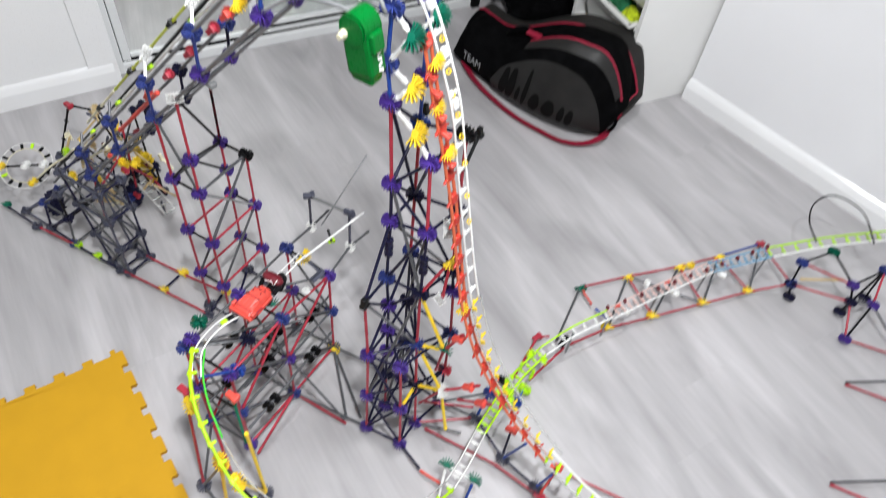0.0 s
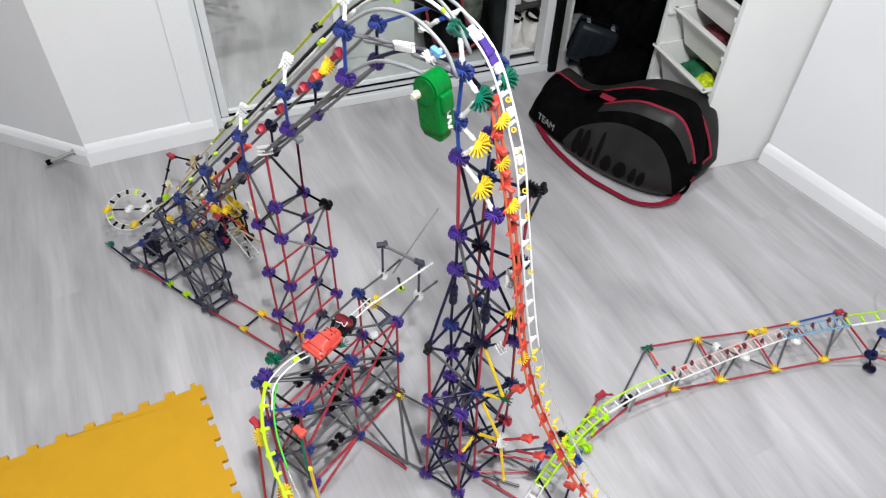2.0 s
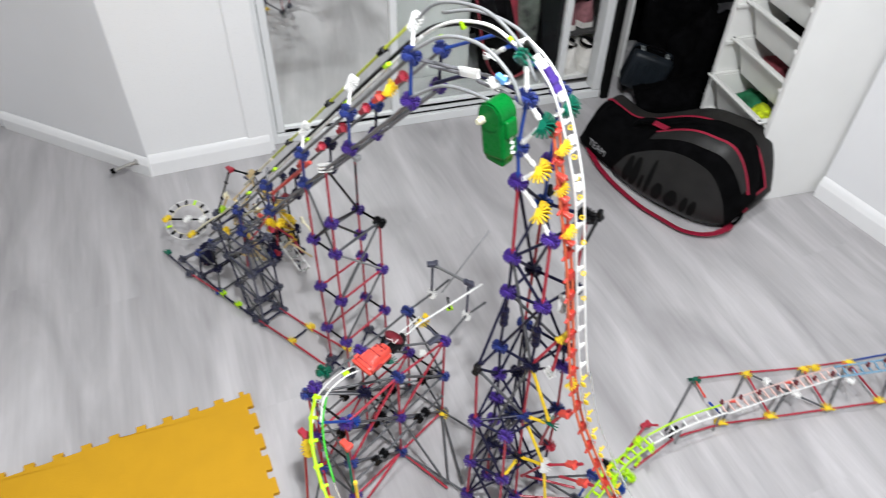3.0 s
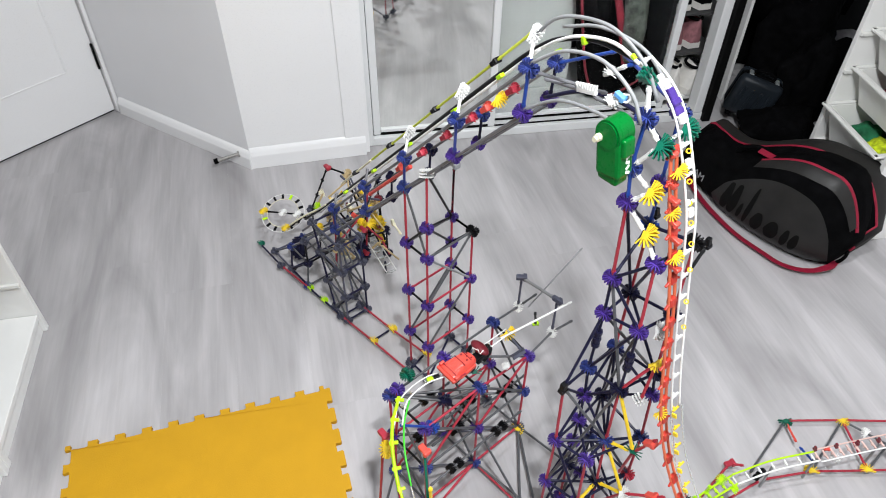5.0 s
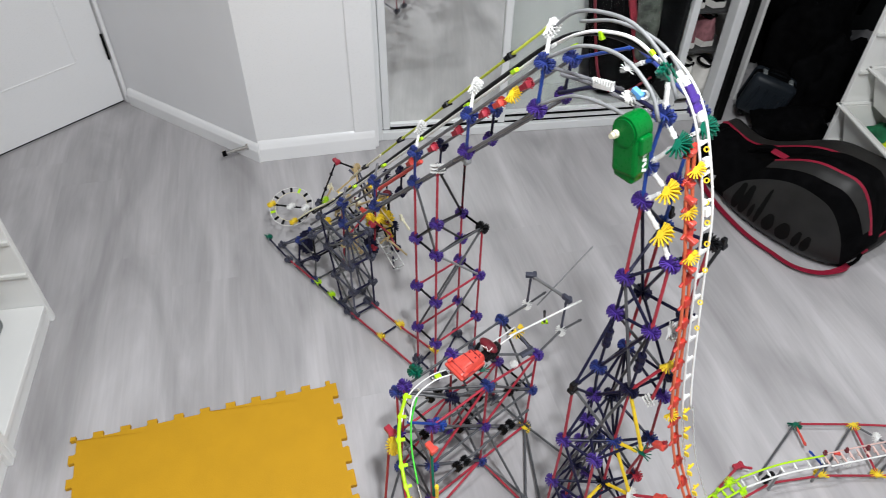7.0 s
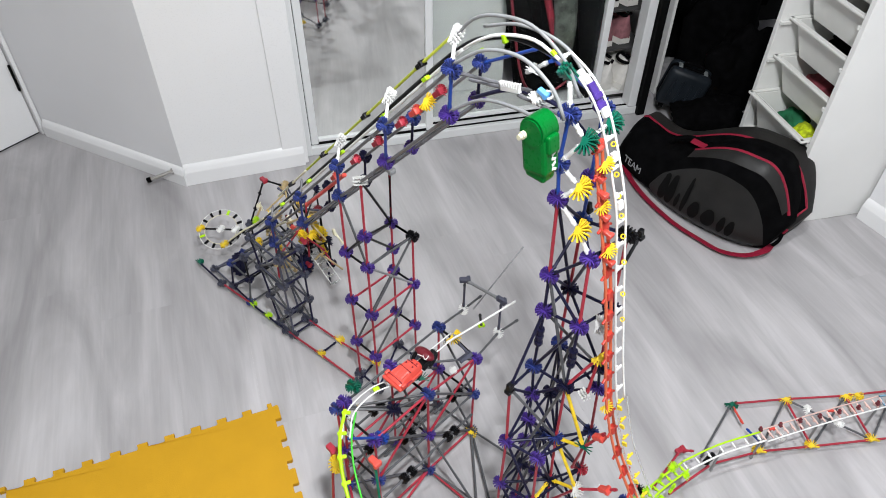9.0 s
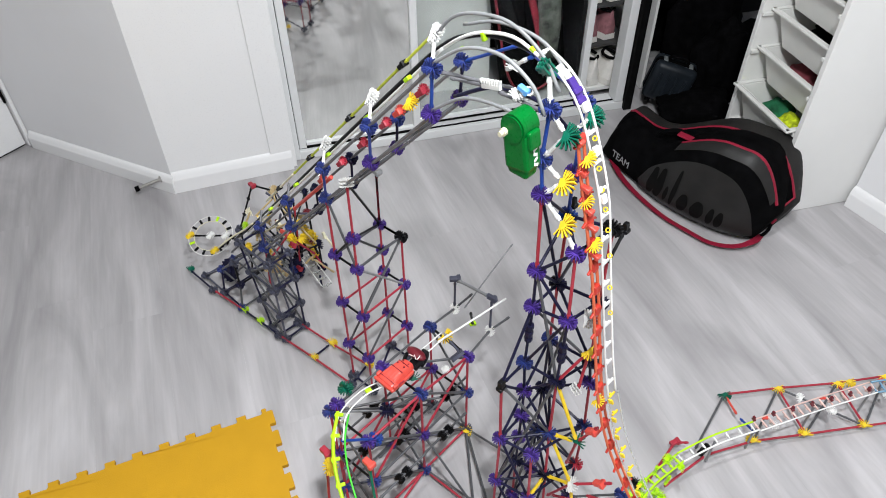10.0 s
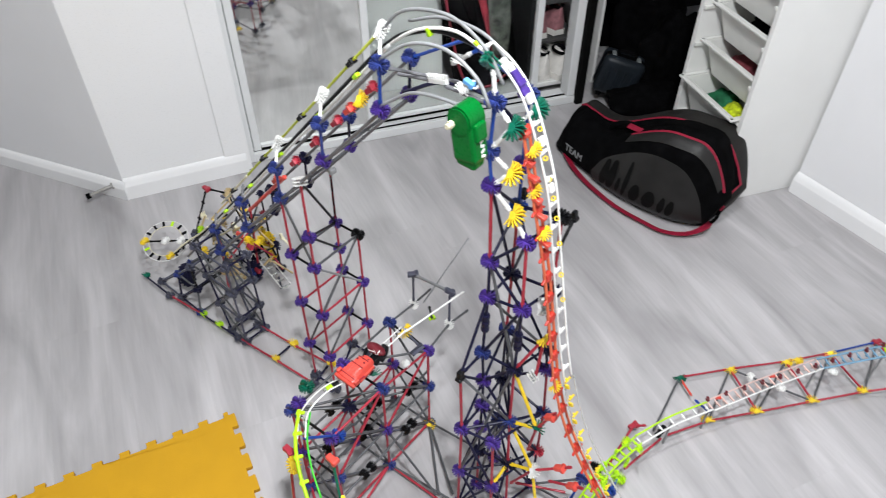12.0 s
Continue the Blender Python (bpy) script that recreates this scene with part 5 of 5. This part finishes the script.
# ribbed black grips, each on a grey rod laid across the frame
for x, y in ((-0.270, 1.045), (-0.337, 0.983), (-0.337, 0.910), (-0.304, 0.825), (-0.248, 0.946), (-0.425, 0.955), (-0.399, 0.865)):
    mid, half = Vector((x, y, 0.177)), V.normalized() * 0.068
    rod(mid - half, mid + half, "grey", trim=0.0)
    for off in (-0.011, 0.011):
        grip = node(mid, "black", "stack")
        grip.matrix_world = along(mid - half, mid + half) @ pose(0, 0, off, 25, 0, 30) @ Matrix.Scale(0.74, 4)
node(SC[0, 0, 0] + Vector((0.0, -0.01, 0.0)), "yellow", "half")
for p, q in ((Vector((-0.163, 0.876, 0.012)), SC[0, 1, 0]), (Vector((-0.342, 0.779, 0.012)), SC[0, 1, 0]), (Vector((-0.36, 0.70, 0.012)), SC[1, 2, 0])):
    rod(p, q, "red", name="long_rod", trim=0.004)
for p, q in ((Vector((-0.163, 0.876, 0.016)), SC[0, 0, 0]), (SC[0, 0, 0], K[3] + Vector((-0.01, 0.01, 0.0))), (SC[0, 0, 0], X[7]), (SC[0, 1, 0], K[3]), (Vector((-0.163, 0.876, 0.02)), SC[0, 1, 1])):
    rod(p, q, "grey", trim=0.012)
# end of the line: pale rails with a small gate
c1, c2 = Vector((-0.306, 1.230, 0.360)), Vector((-0.211, 1.195, 0.360))
w1, w2 = Vector((-0.303, 1.215, 0.275)), Vector((-0.207, 1.172, 0.275))
rods("slate", (c1, w1), (c2, w2))
rods("silver", (c1, c2), r=0.004)
node(c1, "slate", "clip", rz=20)
node(c2, "slate", "clip", rz=20, ry=40)
node(w1, "white", "flat", rx=60, size=0.78)
node(w2, "white", "flat", rx=60, size=0.78)
rods("grey", (SC[1, 0, 2], w1), (w1, w1 + Vector((0.03, 0.06, 0.0))), (SC[0, 0, 2], w2), (w2, w2 + Vector((0.036, 0.055, 0.0))), trim=0.004)
rod((-0.290, 1.031, 0.370), (-0.179, 1.192, 0.370), "white", trim=0.0, r=0.0024)
rod((-0.276, 1.203, 0.298), (-0.197, 1.338, 0.400), "silver", trim=0.0, r=0.0021)
node(Vector((-0.245, 1.16, 0.30)), "lime", "clip", rz=40, size=0.6)
rod(Vector((-0.245, 1.16, 0.30)), Vector((-0.243, 1.13, 0.37)), "black", trim=0.0)
node(Vector((-0.285, 1.07, 0.35)), "yellow", "claw", rx=40, ry=20, size=0.95)
rod(Vector((-0.285, 1.07, 0.35)), SC[0, 0, 2], "black")
node(Vector((-0.244, 1.030, 0.34)), "slate", "comb", rx=-60, rz=60, size=0.95)
node(Vector((-0.262, 0.996, 0.335)), "white", "stack", rx=70, rz=30, size=0.55)
rod(Vector((-0.285, 1.07, 0.35)), Vector((-0.240, 1.040, 0.34)), "slate", trim=0.006)

# running track: from the train round the near bend, under the drop and out along the arm
run = [(-0.275, 1.040, 0.395), (-0.305, 0.965, 0.405), (-0.335, 0.895, 0.41), (-0.378, 0.845, 0.412), (-0.398, 0.790, 0.410), (-0.386, 0.740, 0.405), (-0.362, 0.692, 0.395), (-0.330, 0.648, 0.375), (-0.286, 0.604, 0.345),
       (-0.232, 0.572, 0.330), (-0.167, 0.560, 0.318), (-0.095, 0.566, 0.298), (-0.032, 0.588, 0.262), (0.025, 0.650, 0.200), (0.070, 0.715, 0.145), (0.098, 0.780, 0.115), (0.128, 0.860, 0.095), (0.165, 0.940, 0.08), (0.205, 1.015, 0.075), (0.262, 1.085, 0.085), (0.335, 1.145, 0.098),
       (0.425, 1.208, 0.100), (0.558, 1.302, 0.102), (0.698, 1.394, 0.104), (0.861, 1.460, 0.120), (1.014, 1.510, 0.132), (1.20, 1.56, 0.14)]
UPZ = [Vector((0, 0, 1))]
track(run[0:6], [Vector((-0.2, 0.0, 0.95))], 0.015, ("white", "white"), "clear", 0.03, 0.0015, fat=0.6)
track(run[4:8], [Vector((-0.2, 0.0, 0.95))], 0.022, ("leaf", "lime"), "lime", 0.040, 0.0036, nubs=True, fat=0.85)
track(run[7:15], [Vector((0.0, -0.2, 0.95))], 0.020, ("clear", "lime"), "lime", 0.034, 0.0028, nubs=True, fat=0.75)
track(run[14:17], UPZ, 0.021, ("white", "white"), "white", 0.026, 0.0018, fat=0.8)
track(run[16:20], UPZ, 0.021, ("lime", "lime"), "lime", 0.016, 0.0024, fat=0.8)
track(run[19:22], UPZ, 0.023, ("lime", "white"), "white", 0.024, 0.0022, fat=0.7)
track(run[21:24], UPZ, 0.030, ("blush", "white"), "blush", 0.016, 0.0018, fat=0.8)
track(run[23:25], UPZ, 0.030, ("ice", "ice"), "ice", 0.018, 0.0026, fat=0.8)
track(run[24:], UPZ, 0.030, ("lime", "white"), "lime", 0.030, 0.0026, fat=0.8)
for p in run[21:24]:
    node(Vector(p) + Vector((0.02, 0.03, -0.004)), "coral", "clip", rz=25, size=0.55)
for k in range(11):
    a, b = Vector(run[21]), Vector(run[24])
    p = a.lerp(b, k / 10)
    node(p + Vector((-0.008, 0.012, 0.008)), "maroon", "clip", ry=80, rz=30, size=0.55)
    if k % 3 == 1:
        node(p + Vector((0, 0, -0.02)), "white", "flat", size=0.7)
# small pieces on the rails by the car
node(Vector((-0.308, 0.928, 0.372)), "green", "half", rx=40, rz=20, size=0.9)
node(Vector((-0.371, 0.851, 0.413)), "lime", "bead", rz=50, size=0.9)
node(Vector((-0.362, 0.862, 0.413)), "black", "bead", rz=50, size=0.8)
node(Vector((-0.355, 0.888, 0.300)), "dark", "ball", rz=15)
rod(Vector((-0.355, 0.888, 0.300)), SC[0, 1, 2], "grey")
rod(Vector((-0.355, 0.888, 0.300)), SC[1, 2, 2], "grey")
# bend supports
bend = [(-0.426, 0.752, 0.33, "red"), (-0.408, 0.728, 0.325, "yellow"), (-0.340, 0.752, 0.33, "coral"), (-0.352, 0.815, 0.31, "royal"), (-0.442, 0.848, 0.345, "purple"), (-0.425, 0.862, 0.385, "green"), (-0.33, 0.64, 0.31, "yellow"), (-0.30, 0.62, 0.28, "yellow"), (-0.345, 0.655, 0.25, "red")]
bp_ = [Vector(q[:3]) for q in bend]
for p, q in zip(bp_, bend):
    node(p, q[3], "clip" if q[3] in ("red", "coral") else ("flat" if q[3] == "yellow" else "ball"), rx=50 if q[3] == "yellow" else 0)
ftA, ftB, ftC = Vector((-0.43, 0.70, 0.02)), Vector((-0.36, 0.64, 0.02)), Vector((-0.30, 0.70, 0.02))
for p in (ftA, ftB, ftC):
    node(p, "slate")
rods("red", (bp_[0], ftA), (bp_[2], ftC), (bp_[4], SC[1, 2, 0]), (bp_[8], ftB), (bp_[2], SC[0, 2, 0]), name="long_rod")
rods("grey", (ftA, ftB), (ftB, ftC), (ftA, bp_[8]), (ftC, bp_[8]), (ftA, SC[1, 2, 0]), (ftC, SC[0, 2, 0]))
rods("royal", (bp_[3], SC[0, 2, 2]), (bp_[3], Vector(run[5])))
rods("yellow", (bp_[6], ftB), (bp_[7], ftC), (Vector((-0.305, 0.70, 0.31)), ftC), r=0.0036)
rod(bp_[2], Vector((-0.31, 0.70, 0.24)), "green")
for x, y in ((-0.20, 0.57), (-0.08, 0.575)):
    q = Vector((x, y, 0.02))
    node(q, "blue")
    rod(q, Vector((x, y, 0.16)), "red", name="long_rod")
    node(Vector((x, y, 0.17)), "purple")
    rod(Vector((x, y, 0.17)), Vector((x, y, 0.30)), "red", name="long_rod")
    node(Vector((x, y, 0.30)), "coral", "clip", rz=10)
rods("black", (Vector((-0.20, 0.57, 0.02)), Vector((-0.08, 0.575, 0.02))), (Vector((-0.20, 0.57, 0.17)), Vector((-0.08, 0.575, 0.17))), (Vector((-0.20, 0.57, 0.17)), bp_[8]), (Vector((-0.20, 0.57, 0.02)), ftB))
# saddle where the bend comes down to the floor
t1, t2, bl = Vector((0.061, 0.770, 0.105)), Vector((0.119, 0.746, 0.105)), Vector((0.103, 0.709, 0.04))
node(t1, "green", "half")
node(t2, "green", "half")
node(bl, "blue")
node(Vector((0.05, 0.69, 0.02)), "yellow", "half")
rods("royal", (t2, bl), (bl, Vector((0.06, 0.64, 0.02))))
rods("white", (t1, t2), (t1, Vector((0.05, 0.69, 0.02))))
rods("coral", (Vector((0.05, 0.705, 0.10)), bl))

# floor rails round the foot of the drop
FR = [Vector((0.009, 0.886, 0.02)), Vector((0.169, 0.824, 0.02)), Vector((0.267, 0.766, 0.02)), Vector((0.414, 0.722, 0.02)), Vector((0.60, 0.63, 0.02))]
FB = [Vector((0.120, 0.922, 0.03)), Vector((0.186, 0.835, 0.03)), Vector((0.259, 0.780, 0.03)), Vector((0.328, 0.823, 0.02)), Vector((0.557, 0.744, 0.02))]
rods("red", (FR[0], FR[1]), (FR[1], FR[2]), name="long_rod", trim=0.0)
rods("red", (FR[2], FR[3]), (FR[3], FR[4]), (FB[3], FB[4]), (N[8], FB[0]), (Vector((-0.01, 0.93, 0.06)), FB[0] + Vector((0, 0.01, 0.03))), name="long_rod")
for p, c in ((FB[0], "slate"), (FB[1], "slate"), (FB[2], "slate"), (Vector((0.144, 0.962, 0.08)), "blue"), (Vector((0.21, 0.975, 0.03)), "royal")):
    node(p, c)
node(FR[2], "red", "clip", rz=-30)
node(FR[3], "white", "flat")
rods("grey", (Y[6], FB[0]), (N[8], Vector((0.10, 0.885, 0.02))), (Y[6], Vector((0.144, 0.962, 0.08))))
rods("royal", (FB[0], Vector((0.144, 0.962, 0.08))), (FB[1], sw(0.83, -0.02, 0.205)), (FB[2], sw(0.90, -0.02, 0.15)), (Vector((0.144, 0.962, 0.08)), Vector((0.21, 0.975, 0.03))))
rods("dark", (FB[0], FB[1]), (FB[1], FB[2]), (M[2], Vector((0.015, 0.785, 0.02))), (FR[3], Vector((0.44, 0.76, 0.06))))
rods("coral", (Vector((0.010, 0.788, 0.02)), Vector((0.055, 0.762, 0.03))), trim=0.0)
rods("coral", (FR[2], Vector((0.29, 0.79, 0.13))))
for p in (Vector((0.19, 0.86, 0.12)), Vector((0.29, 0.80, 0.10))):
    node(p, "coral", "clip", ry=-30)
    rod(p, Vector((p.x, p.y, 0.003)), "dark", trim=0.0)

# arm lying out to the side: two chords with cross rods
AG = [Vector((0.372, 1.337, 0.025)), Vector((0.502, 1.394, 0.025)), Vector((0.648, 1.452, 0.025)), Vector((0.767, 1.508, 0.025)), Vector((0.899, 1.577, 0.025))]
AB = [Vector((0.438, 1.217, 0.025)), Vector((0.559, 1.271, 0.025)), Vector((0.699, 1.335, 0.025)), Vector((0.832, 1.395, 0.025)), Vector((0.935, 1.412, 0.06))]
for p, c in zip(AG, ("green", "yellow", "yellow", "yellow", "red")):
    node(p, c, "clip" if c == "red" else "half", rz=210)
for p, c in zip(AB, ("yellow", "yellow", "yellow", "yellow", "blue")):
    node(p, c, "ball" if c == "blue" else "half", rz=20)
for row in (AG, AB):
    for p, q in zip(row, row[1:]):
        rod(p, q, "royal" if q is AG[4] else "red", name="long_rod")
node(AG[2].lerp(AG[3], 0.24), "yellow", "half", rz=210)
node(AB[1].lerp(AG[1], 0.45) + Vector((0, 0, 0.06)), "white", "half", rz=60, rx=30, size=0.8)
rods("red", (AG[1], AB[1]), (AG[2], AB[2]), (AG[3], AB[3]), (AG[4], AB[4]), name="long_rod")
rods("coral", (AG[0], (AG[0] + AB[0]) / 2))
rods("royal", ((AG[0] + AB[0]) / 2, AB[0] + Vector((0, 0, 0.03))))
rods("grey", (AG[0], Vector((0.305, 1.155, 0.018))), (AG[1], AB[0]), (AG[2], AB[1]), (AG[3], AB[2]), (AG[1], AB[2]), (AB[3], AG[4]))
RC = Vector((0.258, 1.159, 0.03))
node(RC, "red", "clip", rz=40)
rods("red", (RC, Vector((0.20, 1.03, 0.03))), (AB[0], Vector((0.33, 1.145, 0.03))), (Vector((0.33, 1.145, 0.03)), Vector((0.235, 1.03, 0.03))), (RC, RC + Vector((0.035, -0.004, 0.02))), name="long_rod")
rods("royal", (Vector((0.235, 1.03, 0.03)), Vector((0.205, 0.955, 0.03))))
for p in (Vector((0.19, 1.0, 0.03)), Vector((0.23, 1.01, 0.03))):
    node(p, "lime", "ball")
node(Vector((0.175, 1.02, 0.04)), "black", "ball")
for i, f in enumerate((0.1, 0.35, 0.6, 0.85)):
    for j, side in enumerate((-0.016, 0.016)):
        p = Vector(run[17]).lerp(Vector(run[19]), f)
        node(p + Vector((side * 0.85, -side * 0.5, 0.004)), "lime", ("half", "flat")[(i + j) % 2], rx=35 * (i + 1), ry=25 * j, rz=40 * i, size=0.72)
node(Vector((0.315, 1.13, 0.07)), "black", "sleeve", rx=70)
for p in run[20:25]:
    rod(Vector(p) - Vector((0, 0, 0.004)), Vector((p[0], p[1], 0.003)), "silver", trim=0.0)
# end stand of the arm
EN = {"p1": (0.942, 1.438, 0.12, "blue"), "p2": (0.932, 1.410, 0.06, "dark"), "p3": (1.061, 1.382, 0.12, "purple"), "p4": (1.069, 1.358, 0.08, "dark"), "p5": (1.065, 1.282, 0.02, "purple"), "p6": (1.128, 1.358, 0.08, "purple"), "t": (1.029, 1.478, 0.135, "green"), "q": (1.14, 1.42, 0.15, "blue"), "f": (0.945, 1.40, 0.02, "dark"), "g": (1.075, 1.37, 0.02, "dark"), "h": (1.16, 1.43, 0.02, "dark")}
for k, (x, y, z, c) in EN.items():
    node(Vector((x, y, z)), c)
ev = {k: Vector(v[:3]) for k, v in EN.items()}
rods("black", (ev["p1"], ev["p2"]), (ev["p3"], ev["p4"]), (ev["p1"], ev["t"]), (ev["p3"], ev["q"]), (ev["p4"], ev["q"]), (ev["p6"], ev["p5"]), (ev["p2"], ev["f"]), (ev["p4"], ev["g"]), (ev["q"], ev["h"]), (ev["t"], ev["p3"]))
rods("red", (ev["p2"], ev["p4"]), (ev["p4"], ev["p5"]), (ev["p3"], ev["p1"]), (ev["q"], ev["p6"]), (ev["p5"], Vector((1.20, 1.25, 0.015))), name="long_rod")
rods("grey", (ev["p4"], ev["p6"]), (ev["p6"], Vector((1.22, 1.20, 0.01))), (ev["h"], ev["g"]))
rods("tan", (ev["p2"] + Vector((0.02, 0.02, 0.0)), ev["t"] + Vector((0.05, -0.05, -0.05))), r=0.004)
flex([Vector(p) for p in ((0.985, 1.50, 0.14), (0.955, 1.535, 0.18), (0.958, 1.565, 0.22), (1.01, 1.585, 0.235), (1.09, 1.56, 0.21), (1.13, 1.50, 0.16))], 0.0022, "black", "hoop")
for f1, f2 in ((Vector((1.037, 1.151, 0.008)), 0.32), (Vector((0.929, 0.881, 0.008)), 0.30)):
    rod(f1, f1 + Vector((f2, -0.10, 0.0)), "red", trim=0.0, name="long_rod")
    rod(f1 + Vector((0.0, 0.004, 0.003)), f1 + Vector((f2, 0.03, 0.06)), "grey", trim=0.0)


# ---- the coaster train ----
def train():
    a, b = Vector((-0.352, 0.868, 0.438)), Vector((-0.312, 0.948, 0.436))
    d = (b - a).normalized()
    m = Matrix.Translation((a + b) / 2 + Vector((0.007, -0.010, -0.003))) @ pose(0, 0, 0, 0, 0, math.degrees(math.atan2(d.y, d.x))) @ Matrix.Scale(0.85, 4)
    root = holder("coaster_car", "red and dark red toy coaster car stopped on the track", "toy car", m=m)
    bm = bmesh.new()
    secs = [(-0.046, 0.025, 0.007), (-0.043, 0.029, 0.012), (-0.030, 0.028, 0.018), (-0.008, 0.0245, 0.022), (0.012, 0.021, 0.021), (0.028, 0.017, 0.014), (0.034, 0.013, 0.008)]
    rows = []
    for x, w, h in secs:
        ring = []
        for k in range(20):
            t = 2 * math.pi * k / 20
            c, sn = math.cos(t), math.sin(t)
            c, sn = math.copysign(abs(c) ** 0.55, c), math.copysign(abs(sn) ** 0.55, sn)
            ring.append(bm.verts.new((x, w * c * (1.0 if sn < 0.3 else 0.84), -0.010 + h * sn * (1 if sn > 0 else 0.35))))
        rows.append(ring)
    for p, q in zip(rows, rows[1:]):
        for k in range(20):
            bm.faces.new((p[k], p[(k + 1) % 20], q[(k + 1) % 20], q[k]))
    bm.faces.new(rows[0])
    bm.faces.new(rows[-1][::-1])
    bmesh.ops.recalc_face_normals(bm, faces=bm.faces)
    part("body", bm, P["coral"], root, "bright red car body")
    for x, w, z in ((-0.036, 0.044, 0.0045), (-0.006, 0.036, 0.0118), (0.016, 0.030, 0.0095)):
        part("panel_seam", box((0.0014, w, 0.002), pose(x, 0, z)), P["maroon"], root)
    for y in (-0.012, -0.004, 0.004, 0.012):
        part("rib", box((0.022, 0.0022, 0.0030), pose(-0.022, y * 1.25, 0.0085, 0, -10), 0.0006), P["coral"], root)
    part("side_recess", box((0.020, 0.0014, 0.007), pose(-0.020, -0.0262, -0.006)), P["red"], root)
    part("tail_strip", box((0.004, 0.050, 0.006), pose(-0.047, 0, -0.010), 0.001), P["red"], root)
    for x in (-0.030, 0.014):
        for y in (-0.021, 0.021):
            w = bmesh.new()
            add_cyl(w, 0.008, 0.005, pose(x, y, -0.018, 90), 14)
            part("wheel", w, P["black"], root, "black wheel")
    part("rear_bumper", box((0.008, 0.060, 0.009), pose(-0.0465, 0, -0.006), 0.003), P["coral"], root)
    for y in (-0.0265, 0.0265):
        part("corner_lug", box((0.014, 0.008, 0.014), pose(-0.036, y, -0.002), 0.003), P["coral"], root)
        part("side_skirt", box((0.050, 0.004, 0.010), pose(0.000, y * 0.90, -0.011, 0, 0, -5 if y > 0 else 5), 0.0015), P["coral"], root)
    for x, y in ((0.007, -0.010), (0.007, 0.010), (0.015, 0.0), (0.022, -0.008), (0.022, 0.008)):
        hole = bmesh.new()
        add_cyl(hole, 0.0021, 0.002, pose(x, y, 0.0120 - 0.50 * max(0, x - 0.010)), 10)
        part("socket", hole, P["maroon"], root, "dark socket")
    nose = bmesh.new()
    bmesh.ops.create_uvsphere(nose, u_segments=18, v_segments=10, radius=1, matrix=pose(0.060, 0.004, -0.001, 0, 16) @ Matrix.Diagonal((0.015, 0.027, 0.010, 1)))
    part("nose", nose, P["maroon"], root, "dark red rounded nose", smooth=True)
    part("coupling", box((0.030, 0.020, 0.008), pose(0.040, -0.004, -0.012), 0.002), P["black"], root)
    part("visor", tube(spline([(0.050, -0.020, -0.018), (0.066, -0.020, -0.006), (0.080, -0.010, -0.006), (0.084, 0.006, -0.014)]), 0.0055), P["black"], root, "black front guard")
    for y in (-0.017, 0.019):
        part("fin", tube(spline([(0.034, y, -0.016), (0.046, y * 1.15, -0.004), (0.058, y * 1.1, -0.010), (0.062, y * 0.8, -0.026)]), 0.0050), P["black"], root, "black clip arm")
    for x, y, r in ((0.046, -0.006, 60), (0.050, -0.013, 15), (0.044, 0.004, 100)):
        part("stripe", box((0.015, 0.0013, 0.002), pose(x, y, 0.0078, 0, 8, r)), P["white"], root, "white stripe")


train()

# ---- floor planks ----
PDIR = math.degrees(math.atan2(0.80, -0.60))
PW, PL = 0.192, 1.285
plank_bm = box((PL - 0.0001, PW - 0.0001, 0.008), pose(0, 0, -0.004))
plank_mesh = finish(plank_bm, "plank", FLOOR)
px, py = Vector((-0.60, 0.80)), Vector((-0.80, -0.60))
rng = random.Random(4)
for j in range(-15, 22):
    shift = rng.random() * PL
    for i in range(-4, 5):
        c = Vector((-0.1, 0.9)) + px * (i * PL + shift) + py * (j * PW)
        if -3.0 < c.x < 2.6 and -2.0 < c.y < 3.3:
            ob = new("plank", plank_mesh)
            ob.parent = floor
            ob.matrix_world = pose(c.x, c.y, -0.0005, 0, 0, PDIR)


def motions():
    """Only the camera moves in this place; its path is keyed above."""


motions()
